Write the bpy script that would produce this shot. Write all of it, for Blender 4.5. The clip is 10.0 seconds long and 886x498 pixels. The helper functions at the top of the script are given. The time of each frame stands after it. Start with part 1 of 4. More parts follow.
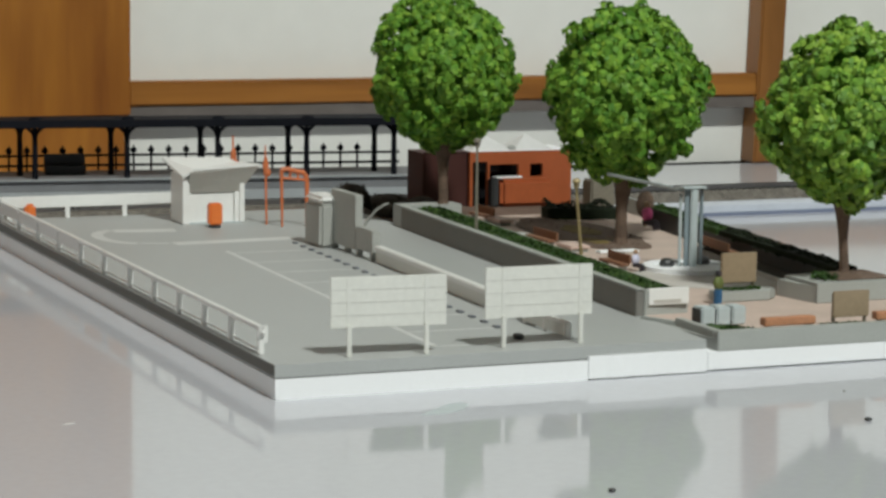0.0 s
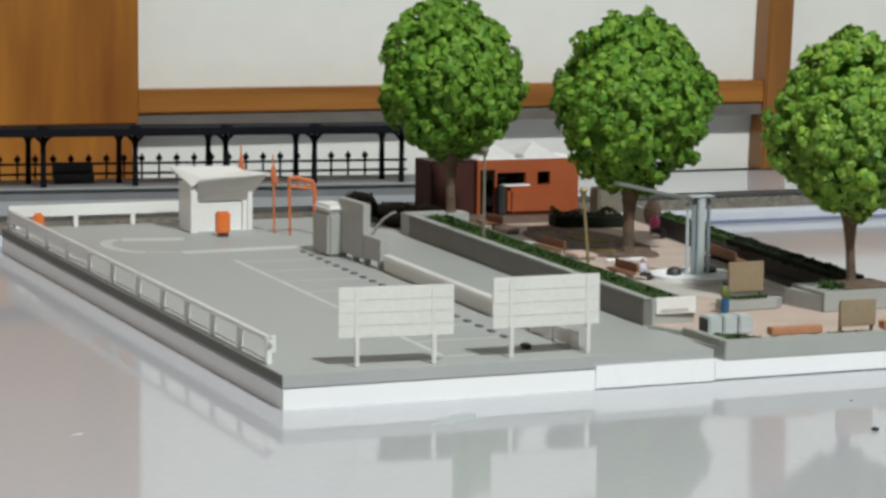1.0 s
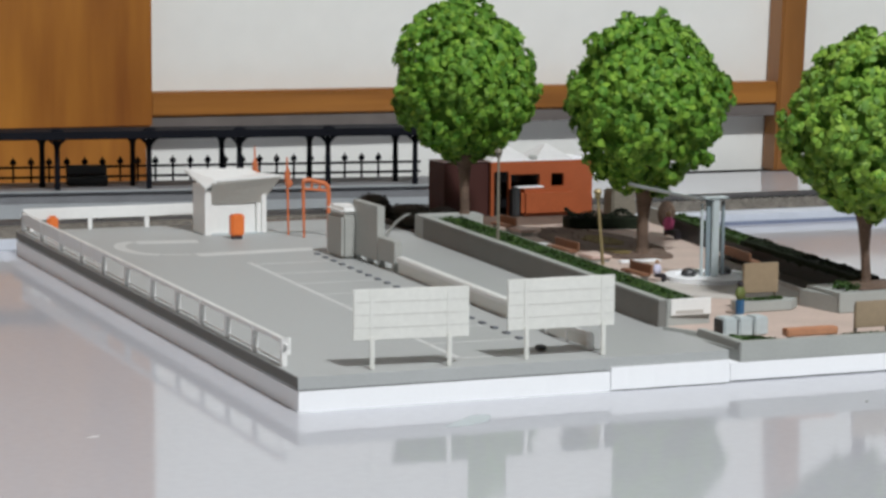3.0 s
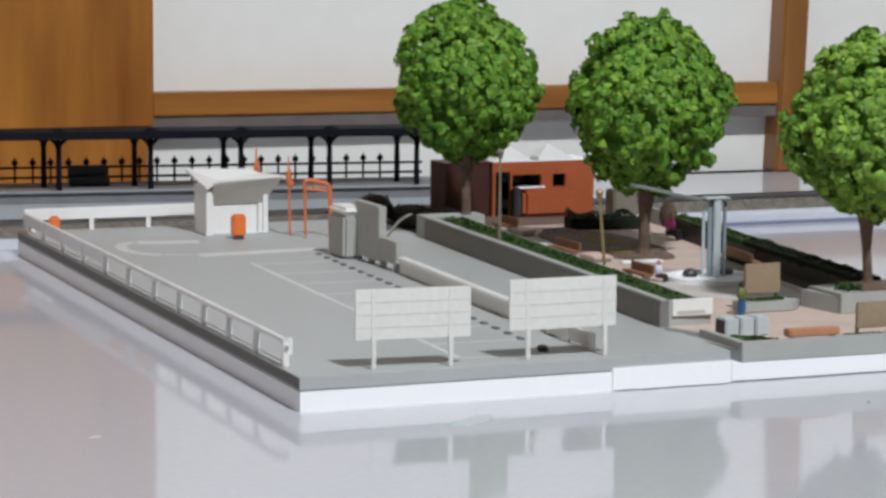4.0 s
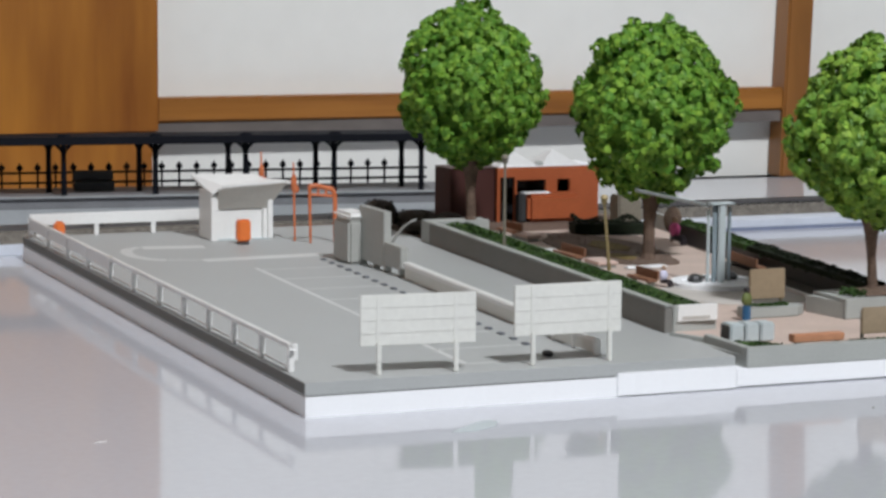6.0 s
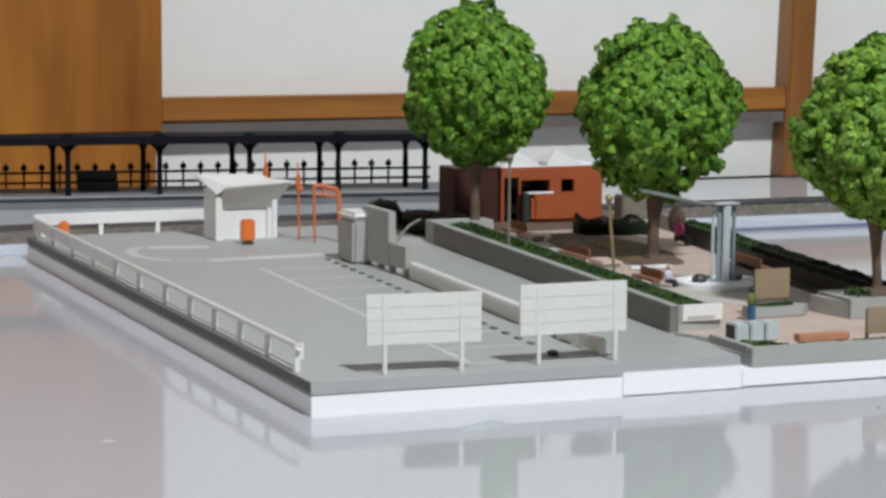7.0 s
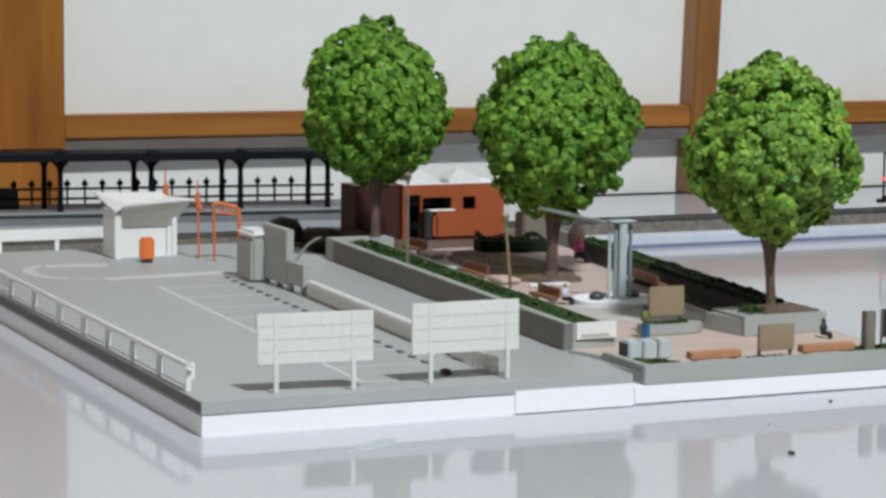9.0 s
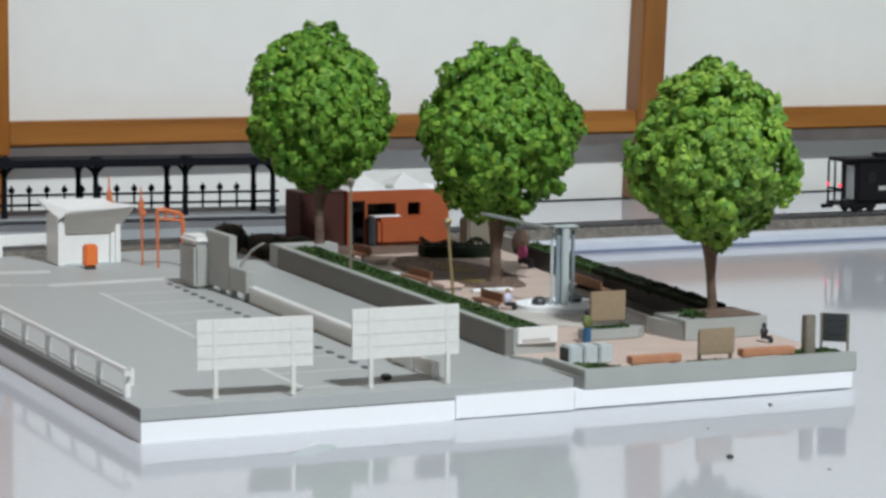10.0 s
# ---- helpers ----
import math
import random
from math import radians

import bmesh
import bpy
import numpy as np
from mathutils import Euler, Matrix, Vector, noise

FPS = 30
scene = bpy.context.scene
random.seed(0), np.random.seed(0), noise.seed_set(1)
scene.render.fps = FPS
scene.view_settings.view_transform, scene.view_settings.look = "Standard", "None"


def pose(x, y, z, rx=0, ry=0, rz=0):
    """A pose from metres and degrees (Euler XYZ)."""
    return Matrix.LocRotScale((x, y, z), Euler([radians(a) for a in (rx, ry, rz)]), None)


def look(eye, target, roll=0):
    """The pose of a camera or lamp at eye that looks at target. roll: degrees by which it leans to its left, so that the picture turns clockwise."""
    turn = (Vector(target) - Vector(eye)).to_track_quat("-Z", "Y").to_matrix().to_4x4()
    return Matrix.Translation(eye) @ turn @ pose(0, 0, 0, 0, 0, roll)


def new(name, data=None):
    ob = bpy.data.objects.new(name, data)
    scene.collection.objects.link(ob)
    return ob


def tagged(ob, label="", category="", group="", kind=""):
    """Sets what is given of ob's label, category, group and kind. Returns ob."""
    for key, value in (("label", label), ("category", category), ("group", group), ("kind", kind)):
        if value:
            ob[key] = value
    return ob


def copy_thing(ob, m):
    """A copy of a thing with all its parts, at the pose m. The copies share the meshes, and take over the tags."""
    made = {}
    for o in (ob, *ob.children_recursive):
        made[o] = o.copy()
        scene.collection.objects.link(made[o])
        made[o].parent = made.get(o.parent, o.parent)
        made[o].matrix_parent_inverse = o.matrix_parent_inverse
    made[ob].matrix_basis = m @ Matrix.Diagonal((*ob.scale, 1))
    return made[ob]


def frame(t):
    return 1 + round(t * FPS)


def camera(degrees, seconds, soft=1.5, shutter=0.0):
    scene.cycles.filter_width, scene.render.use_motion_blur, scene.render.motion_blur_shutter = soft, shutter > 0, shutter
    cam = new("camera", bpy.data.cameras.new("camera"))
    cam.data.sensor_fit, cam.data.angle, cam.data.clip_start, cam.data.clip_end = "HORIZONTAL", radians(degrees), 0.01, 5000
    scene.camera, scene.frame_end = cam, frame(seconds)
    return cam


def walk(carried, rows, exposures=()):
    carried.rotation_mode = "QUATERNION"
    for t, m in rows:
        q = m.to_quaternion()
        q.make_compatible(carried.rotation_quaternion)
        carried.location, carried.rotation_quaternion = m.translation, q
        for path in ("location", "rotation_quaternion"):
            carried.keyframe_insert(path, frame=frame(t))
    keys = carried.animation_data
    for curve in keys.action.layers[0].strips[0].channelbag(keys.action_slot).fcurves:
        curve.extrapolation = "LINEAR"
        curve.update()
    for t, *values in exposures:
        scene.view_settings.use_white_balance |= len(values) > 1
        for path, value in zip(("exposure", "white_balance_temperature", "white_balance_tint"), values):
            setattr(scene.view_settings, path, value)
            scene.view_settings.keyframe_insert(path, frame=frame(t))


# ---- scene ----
DEGREES = 20.29
ROWS = [
    (0.0, -23.224, -68.738, 13.983, -22.570, -7.390, 0.650),
    (0.5, -23.407, -68.803, 14.102, -22.472, -7.344, 0.661),
    (1.0, -23.265, -68.879, 14.185, -22.382, -7.294, 0.570),
    (1.5, -23.381, -68.918, 14.225, -22.273, -7.224, 0.494),
    (2.0, -23.407, -68.951, 14.279, -22.167, -7.157, 0.468),
    (2.5, -23.350, -68.867, 14.207, -22.117, -7.253, 0.394),
    (4.0, -23.352, -68.821, 14.166, -22.073, -7.237, 0.433),
    (4.5, -23.376, -68.977, 14.224, -22.106, -7.197, 0.423),
    (5.0, -23.289, -68.854, 14.148, -22.100, -7.250, 0.393),
    (5.5, -23.330, -68.856, 14.199, -22.041, -7.167, 0.407),
    (7.0, -23.593, -68.870, 14.163, -21.972, -7.106, 0.455),
    (7.5, -23.373, -68.859, 14.081, -22.163, -7.064, 0.514),
    (8.0, -23.223, -68.902, 14.178, -22.518, -6.989, 0.487),
    (8.5, -22.915, -69.201, 14.276, -23.168, -6.854, 0.596),
    (9.0, -22.775, -69.223, 14.302, -23.820, -6.749, 0.562),
    (9.5, -22.606, -69.477, 14.398, -24.491, -6.591, 0.506),
    (10.0, -22.371, -69.464, 14.258, -24.873, -6.579, 0.519),
]
CM = 0.01
cam = camera(DEGREES, 10.0, soft=3.0)
walk(cam, [(t, pose(CM * x, CM * y, CM * z, 90 + pitch, 0, yaw) @ pose(0, 0, 0, 0, 0, roll)) for t, x, y, z, yaw, pitch, roll in ROWS],
     exposures=[(0.0, -0.16, 6700, 8), (0.5, -0.07, 6650, 9), (2.5, 0.02, 6450, 14), (5.0, 0.0, 6300, 18), (7.5, 0.0, 6350, 14), (10.0, 0.05, 6200, 13)])

# ---- light: one window high in the wall behind the camera ----
world = bpy.data.worlds.new("world")
scene.world = world
world.use_nodes = True
sky = world.node_tree.nodes.new("ShaderNodeTexSky")
sky.sky_type, sky.sun_disc, sky.sun_elevation, sky.sun_rotation = "NISHITA", False, radians(45), radians(150)
world.node_tree.links.new(sky.outputs[0], world.node_tree.nodes["Background"].inputs[0])
world.node_tree.nodes["Background"].inputs[1].default_value = 0.1


def window_lamp(name, eye, target, wide, high, watts, colour):
    lamp = bpy.data.lights.new(name, "AREA")
    lamp.shape, lamp.size, lamp.size_y, lamp.energy, lamp.color = "RECTANGLE", wide * CM, high * CM, watts, colour
    ob = new(name, lamp)
    ob.matrix_world = look([CM * c for c in eye], [CM * c for c in target])
    return ob


window_lamp("window_light", (24, -172, 228), (12, 10, 0), 22, 20, 82, (0.955, 1.0, 0.975))


# ---- materials ----
def material(name, colour, rough=0.6, metal=0.0, grain=4.0, vary=0.12, bump=0.15, coarse=0.6, spec=0.5, random_tint=0.0, coat=0.0):
    """Paint or plastic with two scales of unevenness; grain and coarse are in waves per cm."""
    m = bpy.data.materials.new(name)
    m.use_nodes = True
    n, link = m.node_tree.nodes, m.node_tree.links.new
    shader = n["Principled BSDF"]
    shader.inputs["Metallic"].default_value = metal
    shader.inputs["Specular IOR Level"].default_value = spec
    shader.inputs["Coat Weight"].default_value = coat
    coord = n.new("ShaderNodeTexCoord")
    small, large = n.new("ShaderNodeTexNoise"), n.new("ShaderNodeTexNoise")
    small.inputs["Scale"].default_value, small.inputs["Detail"].default_value = grain * 100, 4
    large.inputs["Scale"].default_value, large.inputs["Detail"].default_value = coarse * 100, 3
    for tex in (small, large):
        link(coord.outputs["Object"], tex.inputs["Vector"])
    both = n.new("ShaderNodeMath")
    both.operation = "ADD"
    link(small.outputs["Fac"], both.inputs[0])
    link(large.outputs["Fac"], both.inputs[1])
    ramp = n.new("ShaderNodeValToRGB")
    dark = [c * (1 - vary) for c in colour]
    light = [min(1, c * (1 + vary)) for c in colour]
    ramp.color_ramp.elements[0].position, ramp.color_ramp.elements[0].color = 0.35, (*dark, 1)
    ramp.color_ramp.elements[1].position, ramp.color_ramp.elements[1].color = 0.65, (*light, 1)
    half = n.new("ShaderNodeMath")
    half.operation, half.inputs[1].default_value = "MULTIPLY", 0.5
    link(both.outputs[0], half.inputs[0])
    link(half.outputs[0], ramp.inputs[0])
    out = ramp.outputs[0]
    if random_tint:
        geo, hsv, span = n.new("ShaderNodeNewGeometry"), n.new("ShaderNodeHueSaturation"), n.new("ShaderNodeMapRange")
        span.inputs["To Min"].default_value, span.inputs["To Max"].default_value = 1 - random_tint, 1 + random_tint
        link(geo.outputs["Random Per Island"], span.inputs["Value"])
        link(span.outputs[0], hsv.inputs["Value"])
        hue = n.new("ShaderNodeMapRange")
        hue.inputs["To Min"].default_value, hue.inputs["To Max"].default_value = 0.515, 0.472
        link(geo.outputs["Random Per Island"], hue.inputs["Value"])
        link(hue.outputs[0], hsv.inputs["Hue"])
        link(out, hsv.inputs["Color"])
        out = hsv.outputs[0]
    link(out, shader.inputs["Base Color"])
    rr = n.new("ShaderNodeMapRange")
    rr.inputs["To Min"].default_value, rr.inputs["To Max"].default_value = max(0.02, rough - 0.08), min(1, rough + 0.08)
    link(large.outputs["Fac"], rr.inputs["Value"])
    link(rr.outputs[0], shader.inputs["Roughness"])
    if bump:
        b = n.new("ShaderNodeBump")
        b.inputs["Strength"].default_value, b.inputs["Distance"].default_value = bump, 0.0004
        link(small.outputs["Fac"], b.inputs["Height"])
        link(b.outputs[0], shader.inputs["Normal"])
    return m


def translucent(m, share):
    """Lets light through thin flakes: mixes in a translucent shader of the same colour."""
    n, link = m.node_tree.nodes, m.node_tree.links.new
    shader = n["Principled BSDF"]
    glow, mix = n.new("ShaderNodeBsdfTranslucent"), n.new("ShaderNodeMixShader")
    link(shader.inputs["Base Color"].links[0].from_socket, glow.inputs["Color"])
    mix.inputs[0].default_value = share
    link(shader.outputs[0], mix.inputs[1])
    link(glow.outputs[0], mix.inputs[2])
    link(mix.outputs[0], n["Material Output"].inputs["Surface"])


def wood_material(name, colours, scale=(0.6, 6.0, 0.06), rough=0.4):
    """Varnished wood whose grain runs along z."""
    m = bpy.data.materials.new(name)
    m.use_nodes = True
    n, link = m.node_tree.nodes, m.node_tree.links.new
    shader = n["Principled BSDF"]
    coord, mapping = n.new("ShaderNodeTexCoord"), n.new("ShaderNodeMapping")
    mapping.inputs["Scale"].default_value = [s * 100 for s in scale]
    link(coord.outputs["Object"], mapping.inputs["Vector"])
    tex, fine = n.new("ShaderNodeTexNoise"), n.new("ShaderNodeTexNoise")
    tex.inputs["Scale"].default_value, tex.inputs["Detail"].default_value, tex.inputs["Distortion"].default_value = 0.5, 3, 1.6
    fine.inputs["Scale"].default_value, fine.inputs["Detail"].default_value = 5.0, 6
    link(mapping.outputs[0], tex.inputs["Vector"])
    link(mapping.outputs[0], fine.inputs["Vector"])
    mix = n.new("ShaderNodeMath")
    mix.operation, mix.inputs[1].default_value = "MULTIPLY_ADD", 0.35
    link(fine.outputs["Fac"], mix.inputs[0])
    link(tex.outputs["Fac"], mix.inputs[2])
    ramp = n.new("ShaderNodeValToRGB")
    ramp.color_ramp.elements[0].position, ramp.color_ramp.elements[0].color = 0.45, (*colours[0], 1)
    ramp.color_ramp.elements[1].position, ramp.color_ramp.elements[1].color = 0.85, (*colours[1], 1)
    link(mix.outputs[0], ramp.inputs[0])
    link(ramp.outputs[0], shader.inputs["Base Color"])
    shader.inputs["Roughness"].default_value = rough
    return m


GLOSS = material("polished_table", (0.53, 0.54, 0.58), 0.1, 0, 3, 0.03, 0.0, 0.05, 0.42)
for link in [l for l in GLOSS.node_tree.links if l.to_socket.name == "Roughness"]:
    GLOSS.node_tree.links.remove(link)
GLOSS.node_tree.nodes["Principled BSDF"].inputs["Roughness"].default_value = 0.065
WALL = material("white_wall_paint", (0.755, 0.755, 0.72), 0.8, 0, 0.5, 0.03, 0.1, 0.02)
# unseen west wall, lightened to bounce fill onto left-facing sides
BOUNCE_PAINT = material("bounce_wall_paint", (0.6, 0.6, 0.595), 0.8, 0, 0.5, 0.03, 0.1, 0.02)
# unseen room surfaces, darkened to hold down the ambient light
ROOM = material("dim_room_paint", (0.15, 0.15, 0.148), 0.8, 0, 0.3, 0.04, 0.1, 0.02)
WOOD = wood_material("varnished_wood", ((0.2, 0.062, 0.008), (0.44, 0.177, 0.023)), (0.25, 0.25, 0.03))
WOOD_POST = wood_material("varnished_wood_post", ((0.14, 0.056, 0.014), (0.3, 0.125, 0.03)), (0.25, 0.25, 0.03))
WOOD_H = wood_material("varnished_wood_rail", ((0.21, 0.078, 0.013), (0.37, 0.15, 0.028)), (0.03, 0.6, 0.6))
LEDGE = material("dark_ledge", (0.125, 0.108, 0.098), 0.6, 0, 1, 0.15, 0.1)
FOAM = material("white_foam_board", (0.89, 0.905, 0.92), 0.7, 0, 9, 0.015, 0.12, 0.15)
ASPHALT = material("grey_plastic_asphalt", (0.4, 0.415, 0.41), 0.5, 0, 14, 0.05, 0.08, 0.35, 0.35)
PLATE_SHADE = material("shaded_plate_edge", (0.13, 0.13, 0.12), 0.6, 0, 8, 0.1, 0.2)
# shaded copy of the concrete grey, for the planter wall facing left
CONCRETE_SHADE = material("shaded_grey_planter_wall", (0.19, 0.185, 0.17), 0.7, 0, 10, 0.1, 0.12)
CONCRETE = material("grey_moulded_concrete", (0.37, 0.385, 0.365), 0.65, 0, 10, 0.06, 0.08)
WHITE = material("white_plastic", (0.82, 0.82, 0.8), 0.35, 0, 6, 0.03, 0.05, 0.4)
CREAM = material("cream_sheet_plastic", (0.7, 0.705, 0.66), 0.45, 0, 6, 0.05, 0.08, 0.5)
CREAM_SEAM = material("cream_panel_seam", (0.58, 0.58, 0.545), 0.5, 0, 6, 0.05, 0.05)
BEIGE = material("beige_shade_plastic", (0.5, 0.48, 0.44), 0.5, 0, 6, 0.05, 0.05)
LINE = material("white_road_paint", (0.6, 0.61, 0.6), 0.5, 0, 8, 0.08, 0.05)
ORANGE = material("orange_plastic", (0.78, 0.19, 0.04), 0.4, 0, 6, 0.08, 0.05)
RUST = material("rusty_orange_plastic", (0.62, 0.17, 0.06), 0.5, 0, 6, 0.15, 0.05)
DARK = material("dark_plastic", (0.035, 0.037, 0.038), 0.5, 0, 6, 0.2, 0.1)
BLACK = material("black_train_paint", (0.006, 0.006, 0.007), 0.6, 0, 6, 0.2, 0.05, 0.6, 0.2)
IRON = material("black_iron_plastic", (0.007, 0.008, 0.012), 0.75, 0, 6, 0.2, 0.05, 0.6, 0.12)
PLATFORM = material("platform_grey", (0.18, 0.185, 0.195), 0.6, 0, 8, 0.12, 0.2)
PLATFORM_LIGHT = material("platform_edge_grey", (0.34, 0.36, 0.37), 0.55, 0, 8, 0.08, 0.1)
BALLAST = material("brown_grey_ballast", (0.15, 0.135, 0.115), 0.9, 0, 12, 0.45, 0.9, 3.0)
STEEL = material("rail_steel", (0.35, 0.35, 0.36), 0.3, 0.9, 6, 0.1, 0.05)
BLUEWHITE = material("pale_blue_white_board", (0.6, 0.64, 0.71), 0.6, 0, 5, 0.06, 0.1, 0.5)
BLUE_SHADE = material("blue_grey_contact_shade", (0.17, 0.2, 0.29), 0.6, 0, 5, 0.1, 0.1)
BRICK = material("brick_red_plastic", (0.37, 0.088, 0.026), 0.55, 0, 10, 0.12, 0.3, 0.8)
# shaded copy of the brick red, for the kiosk's left side and end
BRICK_SHADE = material("shaded_brick_red_plastic", (0.055, 0.014, 0.01), 0.6, 0, 10, 0.12, 0.3)
PAVING = material("pink_beige_paving", (0.55, 0.435, 0.375), 0.75, 0, 9, 0.1, 0.2, 0.6)
PAVE_GREY = material("grey_plaza_paving", (0.52, 0.49, 0.455), 0.7, 0, 9, 0.1, 0.3)
EARTH = material("brown_earth_scatter", (0.15, 0.1, 0.075), 0.95, 0, 10, 0.3, 0.6, 1.5)
SOIL = material("blackish_soil", (0.04, 0.03, 0.022), 0.95, 0, 10, 0.4, 0.6, 1.5)
TRUNK = material("tree_bark_brown", (0.13, 0.085, 0.06), 0.85, 0, 14, 0.35, 0.8, 2.0)
LEAF = material("green_foam_leaves", (0.165, 0.365, 0.043), 0.55, 0, 5, 0.25, 0.15, 0.5, 0.35, 0.32)
LEAF_FRESH = material("fresh_green_foam_leaves", (0.21, 0.41, 0.055), 0.5, 0, 5, 0.25, 0.15, 0.5, 0.4, 0.36)
for foam in (LEAF, LEAF_FRESH):
    translucent(foam, 0.25)
MOSS = material("olive_scatter", (0.14, 0.11, 0.03), 0.9, 0, 6, 0.35, 0.5, 1.0, 0.3, 0.3)
LEAF_MID = material("green_foam_heart", (0.15, 0.31, 0.035), 0.8, 0, 6, 0.35, 0.5, 1.0, 0.3)
LEAF_BLACK = material("blackish_green_foam", (0.012, 0.018, 0.009), 0.85, 0, 6, 0.4, 0.4, 1.0, 0.2, 0.4)
LEAF_DARK = material("dark_green_foam", (0.03, 0.07, 0.014), 0.8, 0, 6, 0.4, 0.4, 1.0, 0.3, 0.4)
PALEWHITE = material("dull_white_plastic", (0.66, 0.66, 0.65), 0.6, 0, 6, 0.05, 0.05)
PALE_GREY = material("pale_grey_plastic", (0.39, 0.395, 0.37), 0.5, 0, 6, 0.06, 0.08)
STOP = material("blue_grey_rubber", (0.13, 0.14, 0.16), 0.6, 0, 6, 0.2, 0.1)
PINK_STONE = material("pinkish_stone", (0.62, 0.47, 0.41), 0.7, 0, 9, 0.1, 0.15)
BENCH = material("orange_brown_bench_wood", (0.5, 0.24, 0.13), 0.6, 0, 8, 0.15, 0.2)
BENCH_DARK = material("dark_brown_bench_wood", (0.23, 0.11, 0.06), 0.6, 0, 8, 0.2, 0.2)
BOARD = material("tan_board", (0.29, 0.22, 0.14), 0.6, 0, 8, 0.1, 0.15)
GREYBROWN = material("grey_brown_wood", (0.2, 0.18, 0.14), 0.7, 0, 8, 0.2, 0.2)
STEELBLUE = material("blue_grey_metal_paint", (0.26, 0.32, 0.35), 0.5, 0.0, 6, 0.1, 0.05)
PALEBLUE = material("pale_blue_grey_plastic", (0.5, 0.56, 0.57), 0.45, 0, 6, 0.06, 0.05)
GOLDPOLE = material("brass_pole", (0.35, 0.27, 0.13), 0.45, 0.3, 6, 0.1, 0.05)
GLASS_DARK = material("dark_window", (0.012, 0.012, 0.013), 0.2, 0, 4, 0.1, 0.0)


# ---- building helpers; all lengths in cm ----
def part(name, bm, mat, parent=None, label=""):
    mesh = bpy.data.meshes.new(name)
    bmesh.ops.scale(bm, vec=(CM, CM, CM), verts=bm.verts)
    bm.normal_update()
    bm.to_mesh(mesh)
    bm.free()
    mesh.materials.append(mat)
    ob = new(name, mesh)
    ob.parent = parent
    if label:
        ob["label"] = label
    return ob


def thing(name, x, y, z, label, category, group="", kind="", turn=0):
    ob = new(name)
    ob.empty_display_size = 0.005
    ob.matrix_world = pose(CM * x, CM * y, CM * z, 0, 0, turn)
    return tagged(ob, label, category, group, kind)


def setting(name, bm, mat, label, category):
    return tagged(part(name, bm, mat), label, category, kind="structure")


def box(x0, x1, y0, y1, z0, z1, bevel=0.0, bm=None, m=None):
    """A box, with softened edges when bevel is given; added to bm when one is given."""
    b = bmesh.new()
    bmesh.ops.create_cube(b, size=1)
    bmesh.ops.scale(b, vec=(x1 - x0, y1 - y0, z1 - z0), verts=b.verts)
    bmesh.ops.translate(b, vec=((x0 + x1) / 2, (y0 + y1) / 2, (z0 + z1) / 2), verts=b.verts)
    if bevel:
        bmesh.ops.bevel(b, geom=b.edges[:], offset=bevel, segments=2, affect="EDGES")
    if m is not None:
        bmesh.ops.transform(b, matrix=m, verts=b.verts)
    return join(bm, b)


def join(bm, b):
    if bm is None:
        return b
    mesh = bpy.data.meshes.new("piece")
    b.to_mesh(mesh)
    b.free()
    bm.from_mesh(mesh)
    bpy.data.meshes.remove(mesh)
    return bm


def prism(points, z0, z1, bevel=0.0, bm=None):
    """An upright prism over a plan outline."""
    b = bmesh.new()
    face = b.faces.new([b.verts.new((x, y, z0)) for x, y in points])
    ext = bmesh.ops.extrude_face_region(b, geom=[face])
    bmesh.ops.translate(b, vec=(0, 0, z1 - z0), verts=[v for v in ext["geom"] if isinstance(v, bmesh.types.BMVert)])
    bmesh.ops.recalc_face_normals(b, faces=b.faces)
    if bevel:
        bmesh.ops.bevel(b, geom=b.edges[:], offset=bevel, segments=2, affect="EDGES")
    return join(bm, b)


def rod(a, b_end, r0, r1=None, sides=8, bm=None):
    """A round or tapered bar from a to b_end."""
    a, b_end = Vector(a), Vector(b_end)
    way = b_end - a
    b = bmesh.new()
    bmesh.ops.create_cone(b, cap_ends=True, segments=sides, radius1=r0, radius2=r0 if r1 is None else r1, depth=way.length)
    bmesh.ops.transform(b, matrix=Matrix.Translation((a + b_end) / 2) @ way.to_track_quat("Z", "Y").to_matrix().to_4x4(), verts=b.verts)
    return join(bm, b)


def ball(x, y, z, rx, ry, rz, bm=None, u=10, v=7):
    b = bmesh.new()
    bmesh.ops.create_uvsphere(b, u_segments=u, v_segments=v, radius=1)
    bmesh.ops.scale(b, vec=(rx, ry, rz), verts=b.verts)
    bmesh.ops.translate(b, vec=(x, y, z), verts=b.verts)
    return join(bm, b)


def disc(x, y, z0, z1, r, sides=40, bm=None):
    return prism([(x + r * math.cos(2 * math.pi * k / sides), y + r * math.sin(2 * math.pi * k / sides)) for k in range(sides)], z0, z1, 0, bm)


H = 1.05  # top of the car park
TOP = 0.62  # top of the foam boards
WALL_Y = 63.0

# ---- the room ----
setting("table", box(-110, 190, -150, WALL_Y, -3, 0, 0.2), GLOSS, "polished pale grey table top reflecting the model", "table")
setting("floor", box(-160, 240, -180, 70, -78, -75), ROOM, "plain room floor below the table", "floor")
setting("ceiling", box(-160, 240, -180, 70, 262, 266), ROOM, "plain dark ceiling, unseen, holding down bounced light", "ceiling")
setting("wall_west", box(-165, -160, -180, 70, -75, 262), BOUNCE_PAINT, "plain light side wall, unseen, bouncing light onto left faces", "wall")
setting("wall_east", box(240, 245, -180, 70, -75, 262), ROOM, "plain dark side wall, unseen, holding down bounced light", "wall")
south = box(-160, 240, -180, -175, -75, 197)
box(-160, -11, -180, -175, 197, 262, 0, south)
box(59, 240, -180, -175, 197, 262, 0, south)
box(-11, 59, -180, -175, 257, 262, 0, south)
